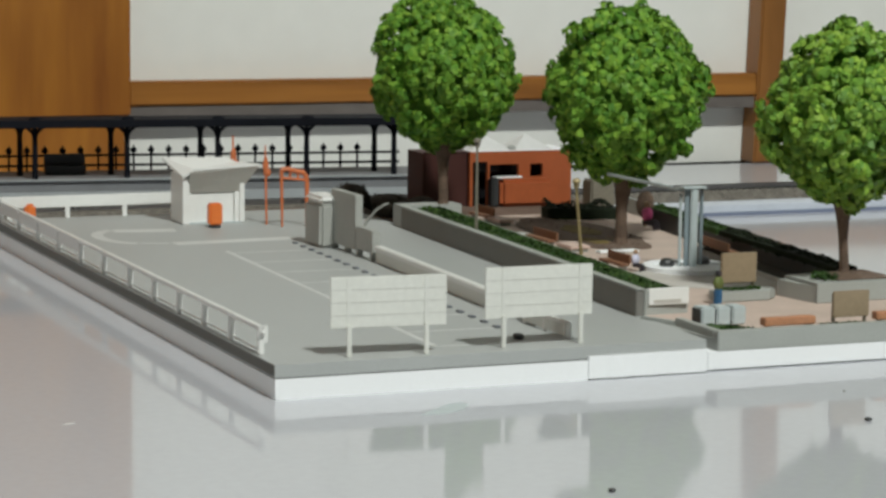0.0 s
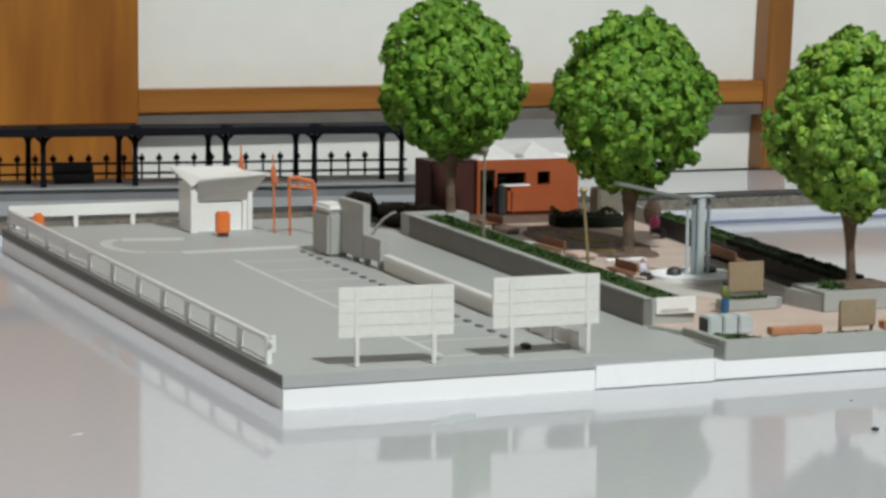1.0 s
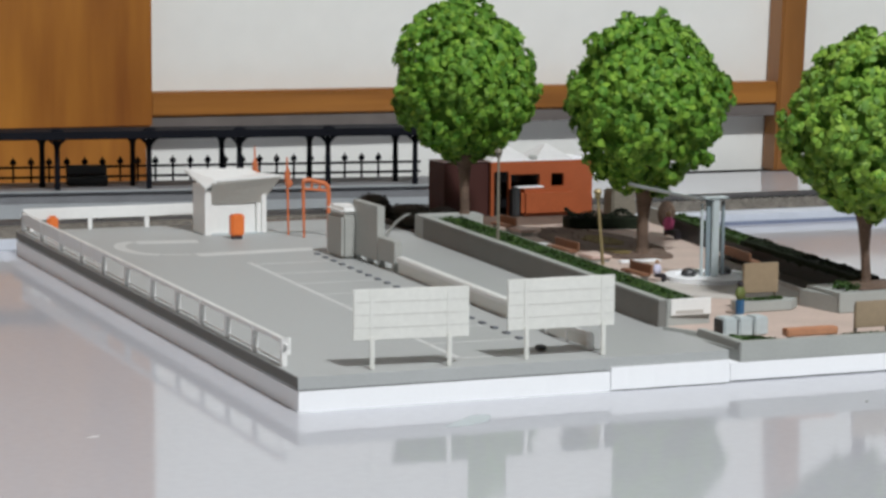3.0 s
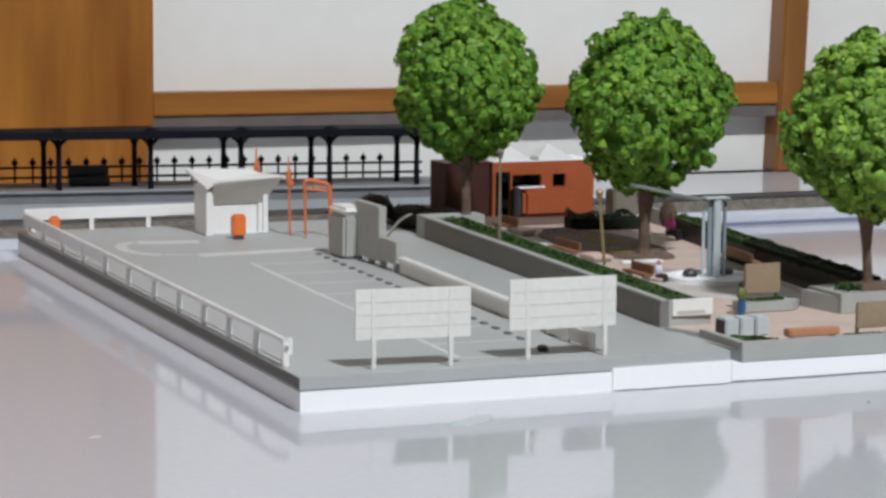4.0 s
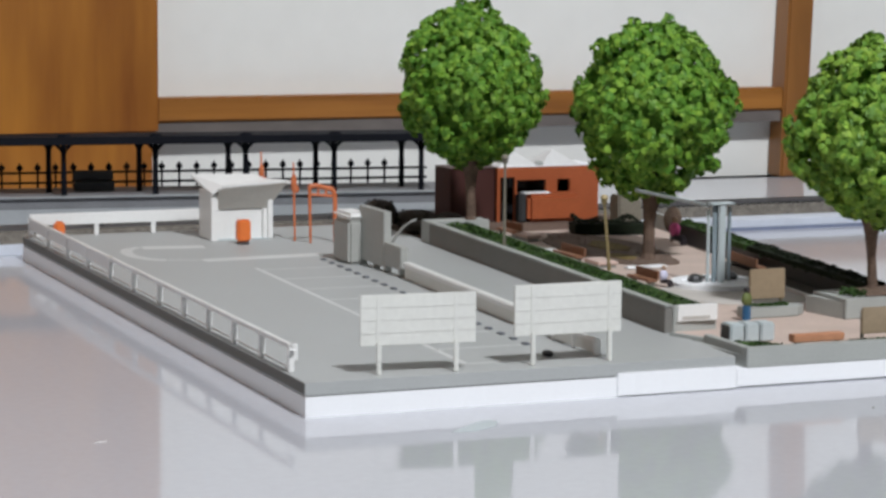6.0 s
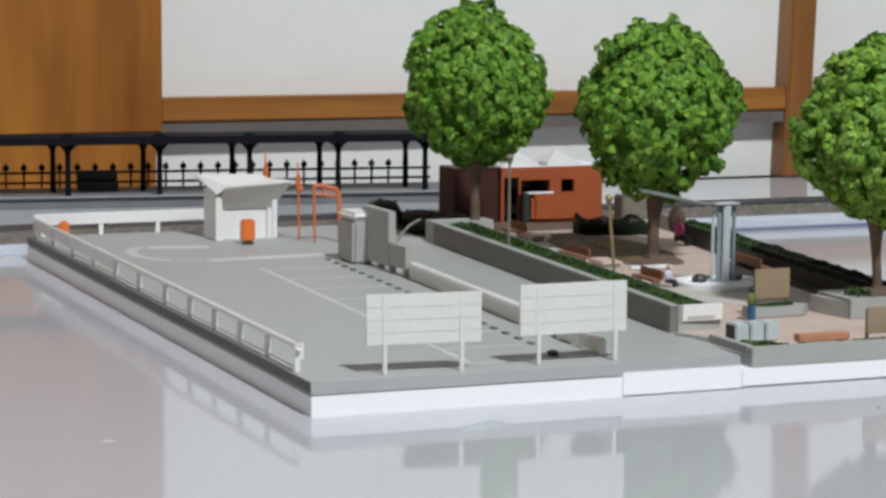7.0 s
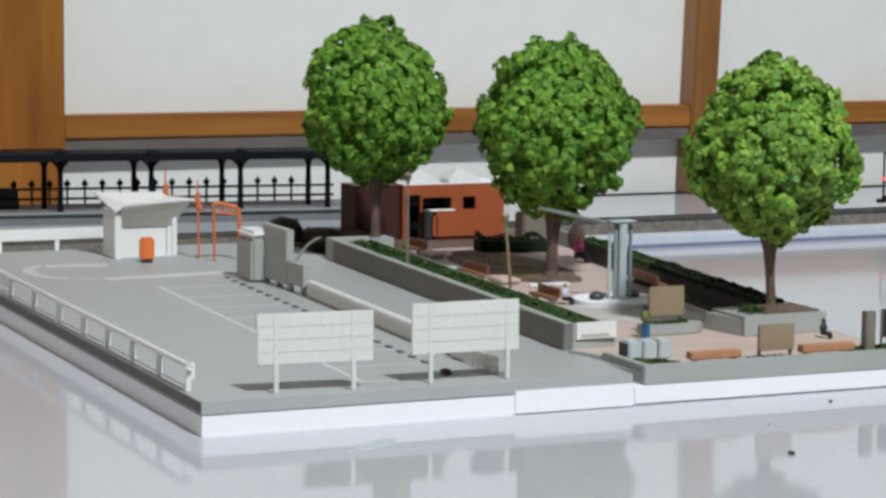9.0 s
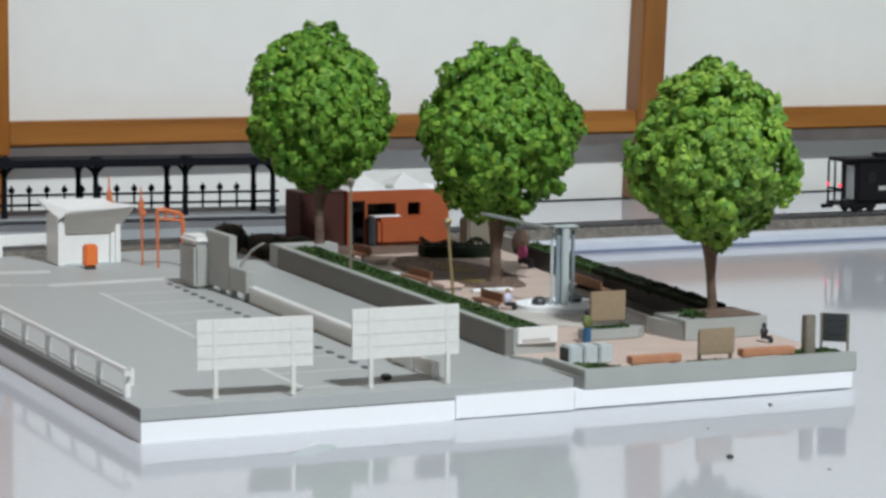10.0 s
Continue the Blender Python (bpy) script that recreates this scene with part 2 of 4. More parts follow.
setting("wall_south", south, ROOM, "plain dark unseen wall with a high window opening", "wall")
# dark beyond the panels, out of view, to throw less light back
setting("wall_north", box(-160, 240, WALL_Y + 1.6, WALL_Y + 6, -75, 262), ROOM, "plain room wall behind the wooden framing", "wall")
setting("white_panel", box(12.65, 200, WALL_Y + 1.1, WALL_Y + 1.59, 0.005, 60), WALL, "white painted panel behind wooden framing", "panel")
setting("wood_panel", box(-130, 12.6, WALL_Y - 1.2, WALL_Y + 1.5, 3.65, 60, 0.1), WOOD, "broad varnished brown wooden panel with vertical grain", "wood panel")
setting("wood_panel_foot", box(-130, 12.4, WALL_Y - 0.6, WALL_Y + 1.5, 0.01, 3.55, 0.1), WOOD, "varnished brown wood below the broad panel", "wood panel")
setting("rail_wood", box(12.7, 51.9, WALL_Y - 0.4, WALL_Y + 1.098, 4.1, 5.45, 0.12), WOOD_H, "varnished brown wooden cross rail", "wood rail")
setting("rail_wood_east", box(53.2, 150, WALL_Y - 0.4, WALL_Y + 1.098, 4.1, 5.45, 0.12), WOOD_H, "varnished brown wooden cross rail", "wood rail")
setting("ledge", box(12.7, 51.9, WALL_Y - 0.2, WALL_Y + 1.098, 3.4, 4.08), LEDGE, "dark grey ledge under the wooden rail", "ledge")
setting("ledge_east", box(53.2, 150, WALL_Y - 0.2, WALL_Y + 1.098, 3.3, 4.08), LEDGE, "dark grey ledge under the wooden rail", "ledge")
post = box(51.65, 53.35, WALL_Y - 0.6, WALL_Y + 1.097, 0.01, 60, 0.12)
for v in post.verts:
    v.co.x += 0.035 * v.co.z
setting("wood_post", post, WOOD_POST, "upright varnished brown wooden post on the table", "wood post")


def ragged(x0, x1, y0, y1, seed):
    """A hand-cut board outline with a slightly uneven front edge."""
    rng = random.Random(seed)
    front = [(x0 + (x1 - x0) * k / 14, y0 + (rng.uniform(-0.018, 0.018) if 0 < k < 14 else 0)) for k in range(15)]
    return front + [(x1, y1), (x0, y1)]


# ---- car park ----
lot_board = thing("foam_board", 0, 0, 0, "white foam board under the grey car park", "foam board")
part("board", prism(ragged(0, 10.3, 0, 38.7, 1), 0, TOP), FOAM, lot_board)
lot_strip = thing("foam_strip", 0, 0, 0, "white foam strip beside the larger board", "foam board")
part("board", prism(ragged(10.31, 14.5, -0.05, 38.7, 2), 0.035, 0.75), FOAM, lot_strip)
# dark inset added to draw the contact shadow under the strip
part("gap_shade", box(10.4, 14.4, 0.06, 38.6, 0, 0.035), DARK, lot_strip)
car_park = thing("car_park", 0, 0, 0, "grey moulded plastic car park with white markings", "car park")
part("deck", prism([(0, 0.03), (10.3, 0.03), (10.3, 38.6), (0, 38.6)], TOP + 0.04, H), ASPHALT, car_park)
# dark inset added as the shadow line between deck and foam
part("gap_shade", box(0.05, 10.28, 0.1, 38.5, TOP, TOP + 0.04), DARK, car_park)
part("lane", prism([(10.3, 0.03), (14.5, 0.03), (16.4, 31), (16.4, 38.6), (10.3, 38.6)], 0.76, H), ASPHALT, car_park)
# thin dark strip paints the shade on the deck's left face
part("edge_shade", box(-0.03, -0.004, 0.03, 38.6, TOP + 0.1, H - 0.02), PLATE_SHADE, car_park, "left edge of the deck with its shade put into the grey")


def stripe(ax, ay, bx, by, w, name="road_line"):
    a, b = Vector((ax, ay)), Vector((bx, by))
    d = (b - a).normalized() * w / 2
    s = Vector((-d.y, d.x))
    part(name, prism([(a - s)[:], (b - s)[:], (b + s)[:], (a + s)[:]], H, H + 0.006), LINE, car_park)


stripe(5.82, 1.6, 6.5, 25.3, 0.2)
stripe(5.7, 1.6, 10.6, 1.5, 0.12)
for k in range(8):
    y = 4.4 + 2.9 * k
    stripe(5.8 + 0.028 * (y - 2), y, 9.0 + 0.036 * (y - 4), y, 0.1)
stripe(5.2, 28.2, 10.4, 28.6, 0.9)
arc = [(3.9 + 1.1 * math.cos(a), 31.0 + 2.2 * math.sin(a)) for a in [radians(d) for d in range(95, 271, 12)]]
for (ax, ay), (bx, by) in zip(arc, arc[1:]):
    stripe(ax, ay, bx, by, 0.5)
stripe(3.9, 33.0, 6.5, 32.6, 1.0)
stripe(3.9, 28.8, 5.0, 28.4, 0.2)

wheel_stop = thing("wheel_stop", 9.1, 4.4, H, "small dark wheel stop on the car park deck", "wheel stop", "wheel stops")
part("block", box(-0.1, 0.1, -0.17, 0.17, 0, 0.06, 0.02), STOP, wheel_stop)
for k in range(1, 21):
    y = 4.4 + 1.12 * k
    copy_thing(wheel_stop, pose(CM * (9.1 + 0.036 * (y - 4.4)), CM * y, CM * H))


def billboard(x0, x1, y0, y1, z0, z1, post_a, post_b):
    """A panel on two posts: x0..x1 along the front, y0 and y1 the depths of its two posts."""
    ob = thing("billboard", post_a, y0, H, "blank cream billboard on two thin posts", "billboard", "billboards")
    turn = math.atan2(y1 - y0, post_b - post_a)
    m = Matrix.Rotation(turn, 4, "Z")
    a, b = x0 - post_a, x1 - post_a
    part("panel", box(a, b, -0.05, 0.05, z0 - H, z1 - H, 0.015, None, m), CREAM, ob)
    for k in range(1, 4):
        z = z0 - H + (z1 - z0) * k / 4
        part("seam", box(a + 0.02, b - 0.02, -0.06, -0.048, z - 0.012, z + 0.012, 0, None, m), CREAM_SEAM, ob)
    for px in (0, post_b - post_a):
        part("post", box(px - 0.07, px + 0.07, -0.16, -0.052, 0, z0 - H + 0.1, 0.02, None, m), CREAM, ob)
        part("batten", box(px - 0.06, px + 0.06, -0.075, -0.052, z0 - H + 0.1, z1 - H - 0.01, 0, None, m), CREAM, ob)
    return ob


billboard(2.0, 5.67, 0.72, 0.5, 1.93, 3.5, 2.57, 5.02)
billboard(7.07, 10.74, 0.72, 0.72, 1.97, 3.58, 7.68, 10.32)


# ---- foliage ----
def flakes(points, size, seed, bm_offset=(0, 0, 0)):
    """A mesh of small folded leaf flakes at the given (place, outward) pairs."""
    rng = np.random.default_rng(seed)
    verts, faces = [], []
    for p, out in points:
        out = Vector(out) + Vector(rng.normal(0, 0.5, 3))
        q = out.to_track_quat("Z", "Y") @ Euler((0, 0, rng.uniform(0, 6.28))).to_quaternion()
        s = size * rng.uniform(0.55, 1.25)
        lift = s * rng.uniform(0.15, 0.6)
        j = rng.uniform(0.5, 1.2, 6)
        shape = [(-s * j[0], 0, -lift), (-0.4 * s, -0.8 * s * j[1], 0), (0.5 * s, -0.7 * s * j[2], 0), (s * j[3], 0, -lift), (0.4 * s, 0.75 * s * j[4], 0), (-0.5 * s, 0.8 * s * j[5], 0)]
        k = len(verts)
        verts += [tuple((q @ Vector(v) + Vector(p) + Vector(bm_offset)) * CM) for v in shape]
        faces += [(k, k + 1, k + 5), (k + 1, k + 2, k + 4, k + 5), (k + 2, k + 3, k + 4)]
    return verts, faces


def flake_part(name, points, size, seed, mat, parent=None, label=""):
    verts, faces = flakes(points, size, seed)
    mesh = bpy.data.meshes.new(name)
    mesh.from_pydata(verts, [], faces)
    mesh.materials.append(mat)
    ob = new(name, mesh)
    ob.parent = parent
    if label:
        ob["label"] = label
    return ob


def crown_points(w, h, clumps, per_clump, seed):
    """Places in many small clumps over a lumpy egg, w wide and h high, centred on the origin."""
    rng = np.random.default_rng(seed)
    shift = Vector(rng.uniform(-20, 20, 3))
    pts = []
    for c in range(clumps):
        z = 1 - 2 * (c + 0.5) / clumps
        turn = c * 2.39996 + rng.normal(0, 0.12)
        d = Vector((math.cos(turn) * math.sqrt(1 - z * z), math.sin(turn) * math.sqrt(1 - z * z), z))
        lump = 1 + 0.2 * noise.noise(d * 1.9 + shift) + 0.13 * noise.noise(d * 4.2 + shift)
        r = lump * rng.uniform(0.86, 0.95)
        wide = (1 - 0.15 * d.z) * (1.0 if d.z > 0 else 1 - 0.3 * d.z * d.z)
        centre = Vector((d.x * w / 2 * wide, d.y * w / 2 * wide, d.z * h / 2)) * r
        size = rng.uniform(0.22, 0.4)
        for _ in range(per_clump):
            e = (Vector(rng.normal(0, 1, 3)) + d * 0.9).normalized()
            pts.append((centre + e * size * rng.uniform(0.6, 1.05), e + d * 0.5))
    return pts


def tree(x, y, ground, base, top, w, lean, seed, girth, leaf=LEAF):
    """Trunk with limbs from ground, crown between base and top."""
    ob = thing("tree", x, y, ground, "model tree with a rounded bright green foam crown", "tree", "park trees")
    rng = random.Random(seed)
    h = top - base
    trunk = bmesh.new()
    fork = base - ground + 0.5
    knots = [(0, 0, 0, 0.34), (0.03, 0, 0.25, 0.25), (lean * 0.4, 0.02, fork * 0.45, 0.23), (lean * 0.8, 0, fork * 0.7, 0.33), (lean, 0, fork * 0.9, 0.5), (lean, 0, fork + 0.5, 0.85)]
    for a, b in zip(knots, knots[1:]):
        rod(a[:3], b[:3], a[3] * girth, b[3] * girth, 9, trunk)
        ball(*b[:3], b[3] * girth, b[3] * girth, b[3] * girth, trunk, 9, 5)
    part("trunk", trunk, TRUNK, ob)
    for k in range(6):
        a = k * 1.05 + rng.random() * 0.4
        tip = (lean + math.cos(a) * w * 0.28, math.sin(a) * w * 0.28, fork + h * rng.uniform(0.2, 0.35))
        part("limb", rod((lean, 0, fork - 0.35), tip, 0.17, 0.05, 6), TRUNK, ob)
    core = bmesh.new()
    bmesh.ops.create_icosphere(core, subdivisions=3, radius=1)
    for v in core.verts:
        r = 0.76 + 0.1 * noise.noise(v.co * 2 + Vector((seed, 0, 0)))
        v.co = Vector((v.co.x * w / 2 * r * (1 - 0.15 * v.co.z) * (1 if v.co.z > 0 else 1 - 0.3 * v.co.z ** 2) + lean, v.co.y * w / 2 * r * (1 if v.co.z > 0 else 1 - 0.3 * v.co.z ** 2), v.co.z * h / 2 * r + (base + top) / 2 - ground))
    crown = flake_part("crown", [(p + Vector((lean, 0, (base + top) / 2 - ground)), d) for p, d in crown_points(w * 0.995, h * 0.99, 480, 22, seed)], 0.19, seed, leaf, ob)
    part("inner_foliage", core, LEAF_MID, crown)
    return ob


tree(18.15, 30.9, 1.9, 4.3, 11.3, 6.35, 0.0, 11, 0.85)
tree(22.6, 22.4, 1.1, 3.75, 10.9, 6.75, 0.1, 24, 1.0)
tree(23.45, 6.4, 1.85, 4.3, 10.8, 5.75, -0.1, 37, 0.72, LEAF_FRESH)


def hedge_points(outline, z0, z1, count, seed):
    """Places over a strip given by its two long sides: ((ax, ay), (bx, by)) left and right."""
    rng = np.random.default_rng(seed)
    (la, lb), (ra, rb) = outline
    pts = []
    for _ in range(count):
        s, u = rng.random(), rng.random()
        left, right = Vector(la).lerp(Vector(lb), s), Vector(ra).lerp(Vector(rb), s)
        p = left.lerp(right, u)
        bulge = 1 - abs(2 * u - 1) ** 3
        z = z0 + (z1 - z0) * bulge * (0.75 + 0.45 * noise.noise(Vector((p.x * 1.3, p.y * 1.3, 0))))
        pts.append(((p.x, p.y, z), ((u - 0.5) * 1.2, 0, 1)))
    return pts


def hedge(label, outline, z0, z1, count, seed, mat=LEAF_DARK):
    """A clipped strip of foam with a solid heart."""
    (la, lb), (ra, rb) = outline
    ob = thing("hedge", 0, 0, 0, label, "hedge")
    heart = part("heart", prism([la, ra, rb, lb], z0 - 0.06, z0 + 0.55 * (z1 - z0), 0.03), mat, ob)
    flake_part("foliage", hedge_points(outline, z0 - 0.05, z1, count, seed), 0.1, seed, mat, ob)
    return ob


# ---- car park: fences, booth, machines ----
side_fence = thing("fence", 0.2, 1.95, H, "low white plastic fence along the car park edge", "fence")
for y in (0, 2.9, 5.8, 8.7, 11.7, 14.9, 18.5, 22.0, 25.5, 29.0, 32.5, 36.0):
    gusset = box(-0.1, 0.08, y - 0.1, y + 0.1, 0, 0.88, 0.03)
    box(-0.06, 0.06, y - 0.28, y + 0.28, 0.66, 0.74, 0.03, gusset)
    box(-0.07, 0.07, y - 0.18, y + 0.18, 0.56, 0.67, 0.03, gusset)
    part("post", gusset, WHITE, side_fence)
part("top_board", box(-0.06, 0.06, 22.1, 35.9, 0.36, 0.728, 0.01), WHITE, side_fence, "broad white board")
part("top_rail", box(-0.08, 0.08, -0.1, 36.1, 0.73, 0.88, 0.02), WHITE, side_fence)
part("end_cap", box(0.08, 0.2, -0.08, 0.08, 0.35, 0.9, 0.03), WHITE, side_fence)
part("lower_rail", box(-0.035, 0.035, 0, 36.0, 0.1, 0.16, 0.015), WHITE, side_fence)
back_fence = thing("fence", 0.2, 38.2, H, "white plastic fence with a broad top board", "fence")
part("top_board", box(0.0, 7.9, -0.06, 0.06, 0.5, 1.02, 0.02), WHITE, back_fence)
for k in range(4):
    part("post", box(0.3 + 2.6 * k, 0.5 + 2.6 * k, -0.05, 0.05, 0, 0.52, 0.02), WHITE, back_fence)
sign = thing("ticket_post", 1.25, 37.3, H, "small orange post by the white fence", "post")
part("case", box(-0.18, 0.3, -0.15, 0.15, 0, 0.78, 0.1), ORANGE, sign)

booth = thing("shelter", 7.35, 34.4, H, "white plastic shelter with a flared roof and an orange machine inside", "shelter")
part("side_wall", box(0, 0.22, 0, 1.8, 0, 2.15, 0.02), WHITE, booth)
part("side_wall", box(2.62, 2.84, 0, 1.8, 0, 2.15, 0.02), WHITE, booth)
part("front_wall", box(0.22, 2.62, 0.3, 0.45, 0, 1.6, 0.02), WHITE, booth)
part("back_wall", box(0.22, 2.62, 1.6, 1.78, 0, 2.15, 0.02), WHITE, booth)
part("jamb", box(0.22, 0.42, 0.1, 0.295, 0, 1.35, 0.02), WHITE, booth)
part("jamb", box(2.42, 2.62, 0.1, 0.295, 0, 1.35, 0.02), WHITE, booth)
part("corner_post", box(0.0, 0.3, -0.08, -0.004, 0, 2.02, 0.02), WHITE, booth)
part("sill", box(0.0, 2.84, 0, 1.8, -0.0, 0.05, 0.01), PALEBLUE, booth)


def slab_mesh(points, thick):
    """A thin plate over a loop of places."""
    bm = bmesh.new()
    low = [bm.verts.new(p) for p in points]
    high = [bm.verts.new((p[0], p[1], p[2] + thick)) for p in points]
    bm.faces.new(low[::-1])
    bm.faces.new(high)
    for k in range(len(points)):
        q = (k + 1) % len(points)
        bm.faces.new((low[k], low[q], high[q], high[k]))
    bmesh.ops.recalc_face_normals(bm, faces=bm.faces)
    return bm


# underside of the white roof; beige instead of white carries its shade
part("front_shade", slab_mesh([(0.22, -0.4, 2.26), (3.35, -0.42, 2.48), (2.7, 0.22, 1.36), (0.3, 0.22, 1.36)], 0.06), BEIGE, booth, "sloping underside of the roof, its shade put into the beige")
part("roof", slab_mesh([(-0.45, 1.6, 2.7), (-0.02, -0.2, 2.02), (0.4, -0.45, 2.36)], 0.1), WHITE, booth)
part("roof", slab_mesh([(-0.45, 1.6, 2.704), (0.4, -0.452, 2.364), (3.4, -0.45, 2.52), (2.75, 1.0, 2.5), (2.55, 1.6, 2.64)], 0.1), WHITE, booth)
machine = thing("vending_machine", 8.35, 32.9, H, "small orange machine standing before the shelter", "machine")
part("body", box(-0.3, 0.3, -0.22, 0.22, 0.12, 1.08, 0.08), ORANGE, machine)
part("foot", box(-0.22, 0.22, -0.18, 0.18, 0, 0.12, 0.02), DARK, machine)

climber = thing("play_frame", 11.2, 32.3, H, "thin rusty orange plastic frame with a double top bar", "play frame")
bar = bmesh.new()
arc = [(-0.05, 0, 2.5), (0.3, 0, 2.52), (0.7, 0, 2.4), (0.95, 0, 2.36), (1.1, 0, 2.2), (1.14, 0, 1.9)]
for a, b in zip(arc, arc[1:]):
    rod(a, b, 0.1, 0.1, 8, bar)
    ball(*b, 0.1, 0.1, 0.1, bar, 8, 5)
part("top_bar", bar, RUST, climber)
part("lower_bar", rod((-0.03, 0, 2.14), (1.05, 0, 2.02), 0.055, 0.055, 8), RUST, climber)
part("brace", rod((0.35, 0, 2.1), (0.4, 0, 2.48), 0.06, 0.05, 6), RUST, climber)
part("brace", rod((0.72, 0, 2.06), (0.74, 0, 2.36), 0.06, 0.05, 6), RUST, climber)
part("leg", rod((1.15, 0, 0), (1.14, 0, 1.95), 0.085, 0.1), RUST, climber)
part("leg", rod((0.05, 0.1, 0), (-0.03, 0, 2.5), 0.05, 0.085), RUST, climber)


def marker_pole(x, y, top):
    ob = thing("marker_pole", x, y, H, "slim rusty orange pole with a swollen middle", "pole", "orange poles")
    h = top - H
    part("pole", rod((0.05, 0, 0), (0, 0, h * 0.72), 0.045, 0.06), RUST, ob)
    part("tip", rod((0, 0, h * 0.76), (-0.02, 0, h), 0.06, 0.03), RUST, ob)
    part("lantern", ball(0, 0, h * 0.74, 0.13, 0.13, 0.42), RUST, ob)
    part("collar", ball(0.07, 0, h * 0.66, 0.17, 0.13, 0.2), RUST, ob)


marker_pole(10.24, 36.2, 4.75)
marker_pole(10.82, 33.4, 4.5)

slab = thing("stepped_screen", 11.05, 20.6, H, "pale grey stepped plastic screen on short legs", "screen")
part("tall_panel", box(-0.12, 0.2, 1.9, 4.75, 0.2, 2.4, 0.03), PALE_GREY, slab)
part("low_panel", box(-0.12, 0.2, 0, 1.895, 0.3, 1.2, 0.03), PALE_GREY, slab)
for y in (0.15, 1.7, 3.0, 4.5):
    part("leg", box(-0.1, 0.15, y, y + 0.2, 0, 0.32, 0.02), PALE_GREY, slab)
cabinet = thing("ticket_cabinet", 10.75, 25.95, H, "grey ticket cabinet with a white rounded hood and knob", "cabinet")
part("body", box(-0.4, 0.36, -0.95, 1.0, 0, 1.8, 0.12), PALE_GREY, cabinet)
hood = bmesh.new()
box(-0.4, 0.58, -0.95, 1.0, 1.802, 2.1, 0.13, hood)
box(0.362, 0.58, -0.93, 0.98, 0.8, 2.0, 0.08, hood)
part("hood", hood, WHITE, cabinet, "white rounded hood")
part("knob", ball(0.64, -0.7, 1.4, 0.13, 0.12, 0.12), WHITE, cabinet)
part("plinth", box(0.362, 0.47, -0.8, 0.9, 0, 0.5, 0.02), STOP, cabinet)
barrier = thing("guard_rail", 10.55, 8.2, H, "low white guard rail on a pale kerb", "guard rail")
skew = Matrix.Rotation(-math.atan2(0.55, 11.8), 4, "Z")
part("rail", box(-0.2, 0.14, -0.05, 12.2, 0.46, 0.66, 0.04, None, skew), WHITE, barrier)
for k in range(6):
    part("post", box(-0.06, 0.06, 0.3 + 2.3 * k, 0.46 + 2.3 * k, 0.12, 0.5, 0.01, None, skew), WHITE, barrier)
part("kerb", box(0.0, 0.3, -4.0, 12.2, 0, 0.12, 0.02, None, skew), CONCRETE, barrier)
part("side_plate", box(-0.11, -0.065, 0, 12.2, 0.02, 0.455, 0, None, skew), CREAM, barrier)
near_rail = thing("guard_rail", 10.35, 1.6, H, "short white guard rail behind the billboard", "guard rail")
part("rail", box(-0.06, 0.06, 0, 3.4, 0.44, 0.56, 0.02), WHITE, near_rail)
part("side_plate", box(-0.03, 0.03, 0.06, 3.4, 0.06, 0.435, 0.01), CREAM, near_rail)
part("end_cap", box(-0.1, 0.1, -0.1, -0.004, 0, 0.56, 0.04), WHITE, near_rail)
for k in range(3):
    part("post", box(-0.06, 0.06, 0.05 + 1.6 * k, 0.2 + 1.6 * k, 0, 0.42, 0.01), WHITE, near_rail)
clod = thing("dark_scrap", 8.85, 2.1, H, "small dark scrap lying under the billboard", "scrap")
part("scrap", ball(0, 0, 0.09, 0.18, 0.26, 0.1), DARK, clod)
hook = thing("curved_rod", 14.55, 31.2, H, "thin pale curved rod leaning over the lane", "rod")
arch = bmesh.new()
bend = [(0, 0, 0), (0.16, -0.3, 0.42), (0.34, -0.6, 0.78), (0.55, -0.9, 1.02), (0.78, -1.0, 1.14)]
for (a, b), r in zip(zip(bend, bend[1:]), (0.075, 0.065, 0.055, 0.045)):
    rod(a, b, r, r - 0.01, 8, arch)
part("rod", arch, PALE_GREY, hook)

# ---- park ----
park_board = thing("foam_board", 0, 0, 0, "white foam board under the park", "foam board")
part("board", prism([(14.6, 0.1), (25.3, 0.12), (28.6, 33.5), (16.8, 33.5), (16.4, 28)], 0.035, TOP, 0.02), FOAM, park_board)
# dark inset added to draw the contact shadow under the park board
part("gap_shade", prism([(14.75, 0.22), (25.15, 0.24), (28.4, 33.3), (17.0, 33.3), (16.6, 28)], 0, 0.035), DARK, park_board)
park = thing("park_base", 0, 0, 0, "grey moulded park base with pink paving", "park")
part("base", prism([(14.97, 0.2), (25.35, 0.2), (28.55, 33.4), (16.85, 33.4), (14.75, 5.0), (14.6, 4.4)], TOP, 1.0), CONCRETE, park)
part("paving", prism([(15.2, 0.6), (25.1, 0.6), (28.3, 33.2), (17.0, 33.2), (15.3, 5.2), (14.75, 4.85), (14.68, 4.5), (15.24, 3.12)], 1.0, 1.08), PAVING, park)
part("plaza", disc(21.4, 12.4, 1.084, 1.1, 3.0), PAVE_GREY, park)
blob = []
for k in range(48):
    ang = 2 * math.pi * k / 48
    wob = 1 + 0.16 * noise.noise(Vector((2 * math.cos(ang), 2 * math.sin(ang), 3.3)))
    blob.append((22.4 + 2.1 * wob * math.cos(ang) + 0.06 * 5.6 * math.sin(ang), 26.0 + 5.6 * wob * math.sin(ang)))
edge = [(22.95, 15.7), (23.55, 12.8), (23.2, 10.0), (22.1, 7.75)]
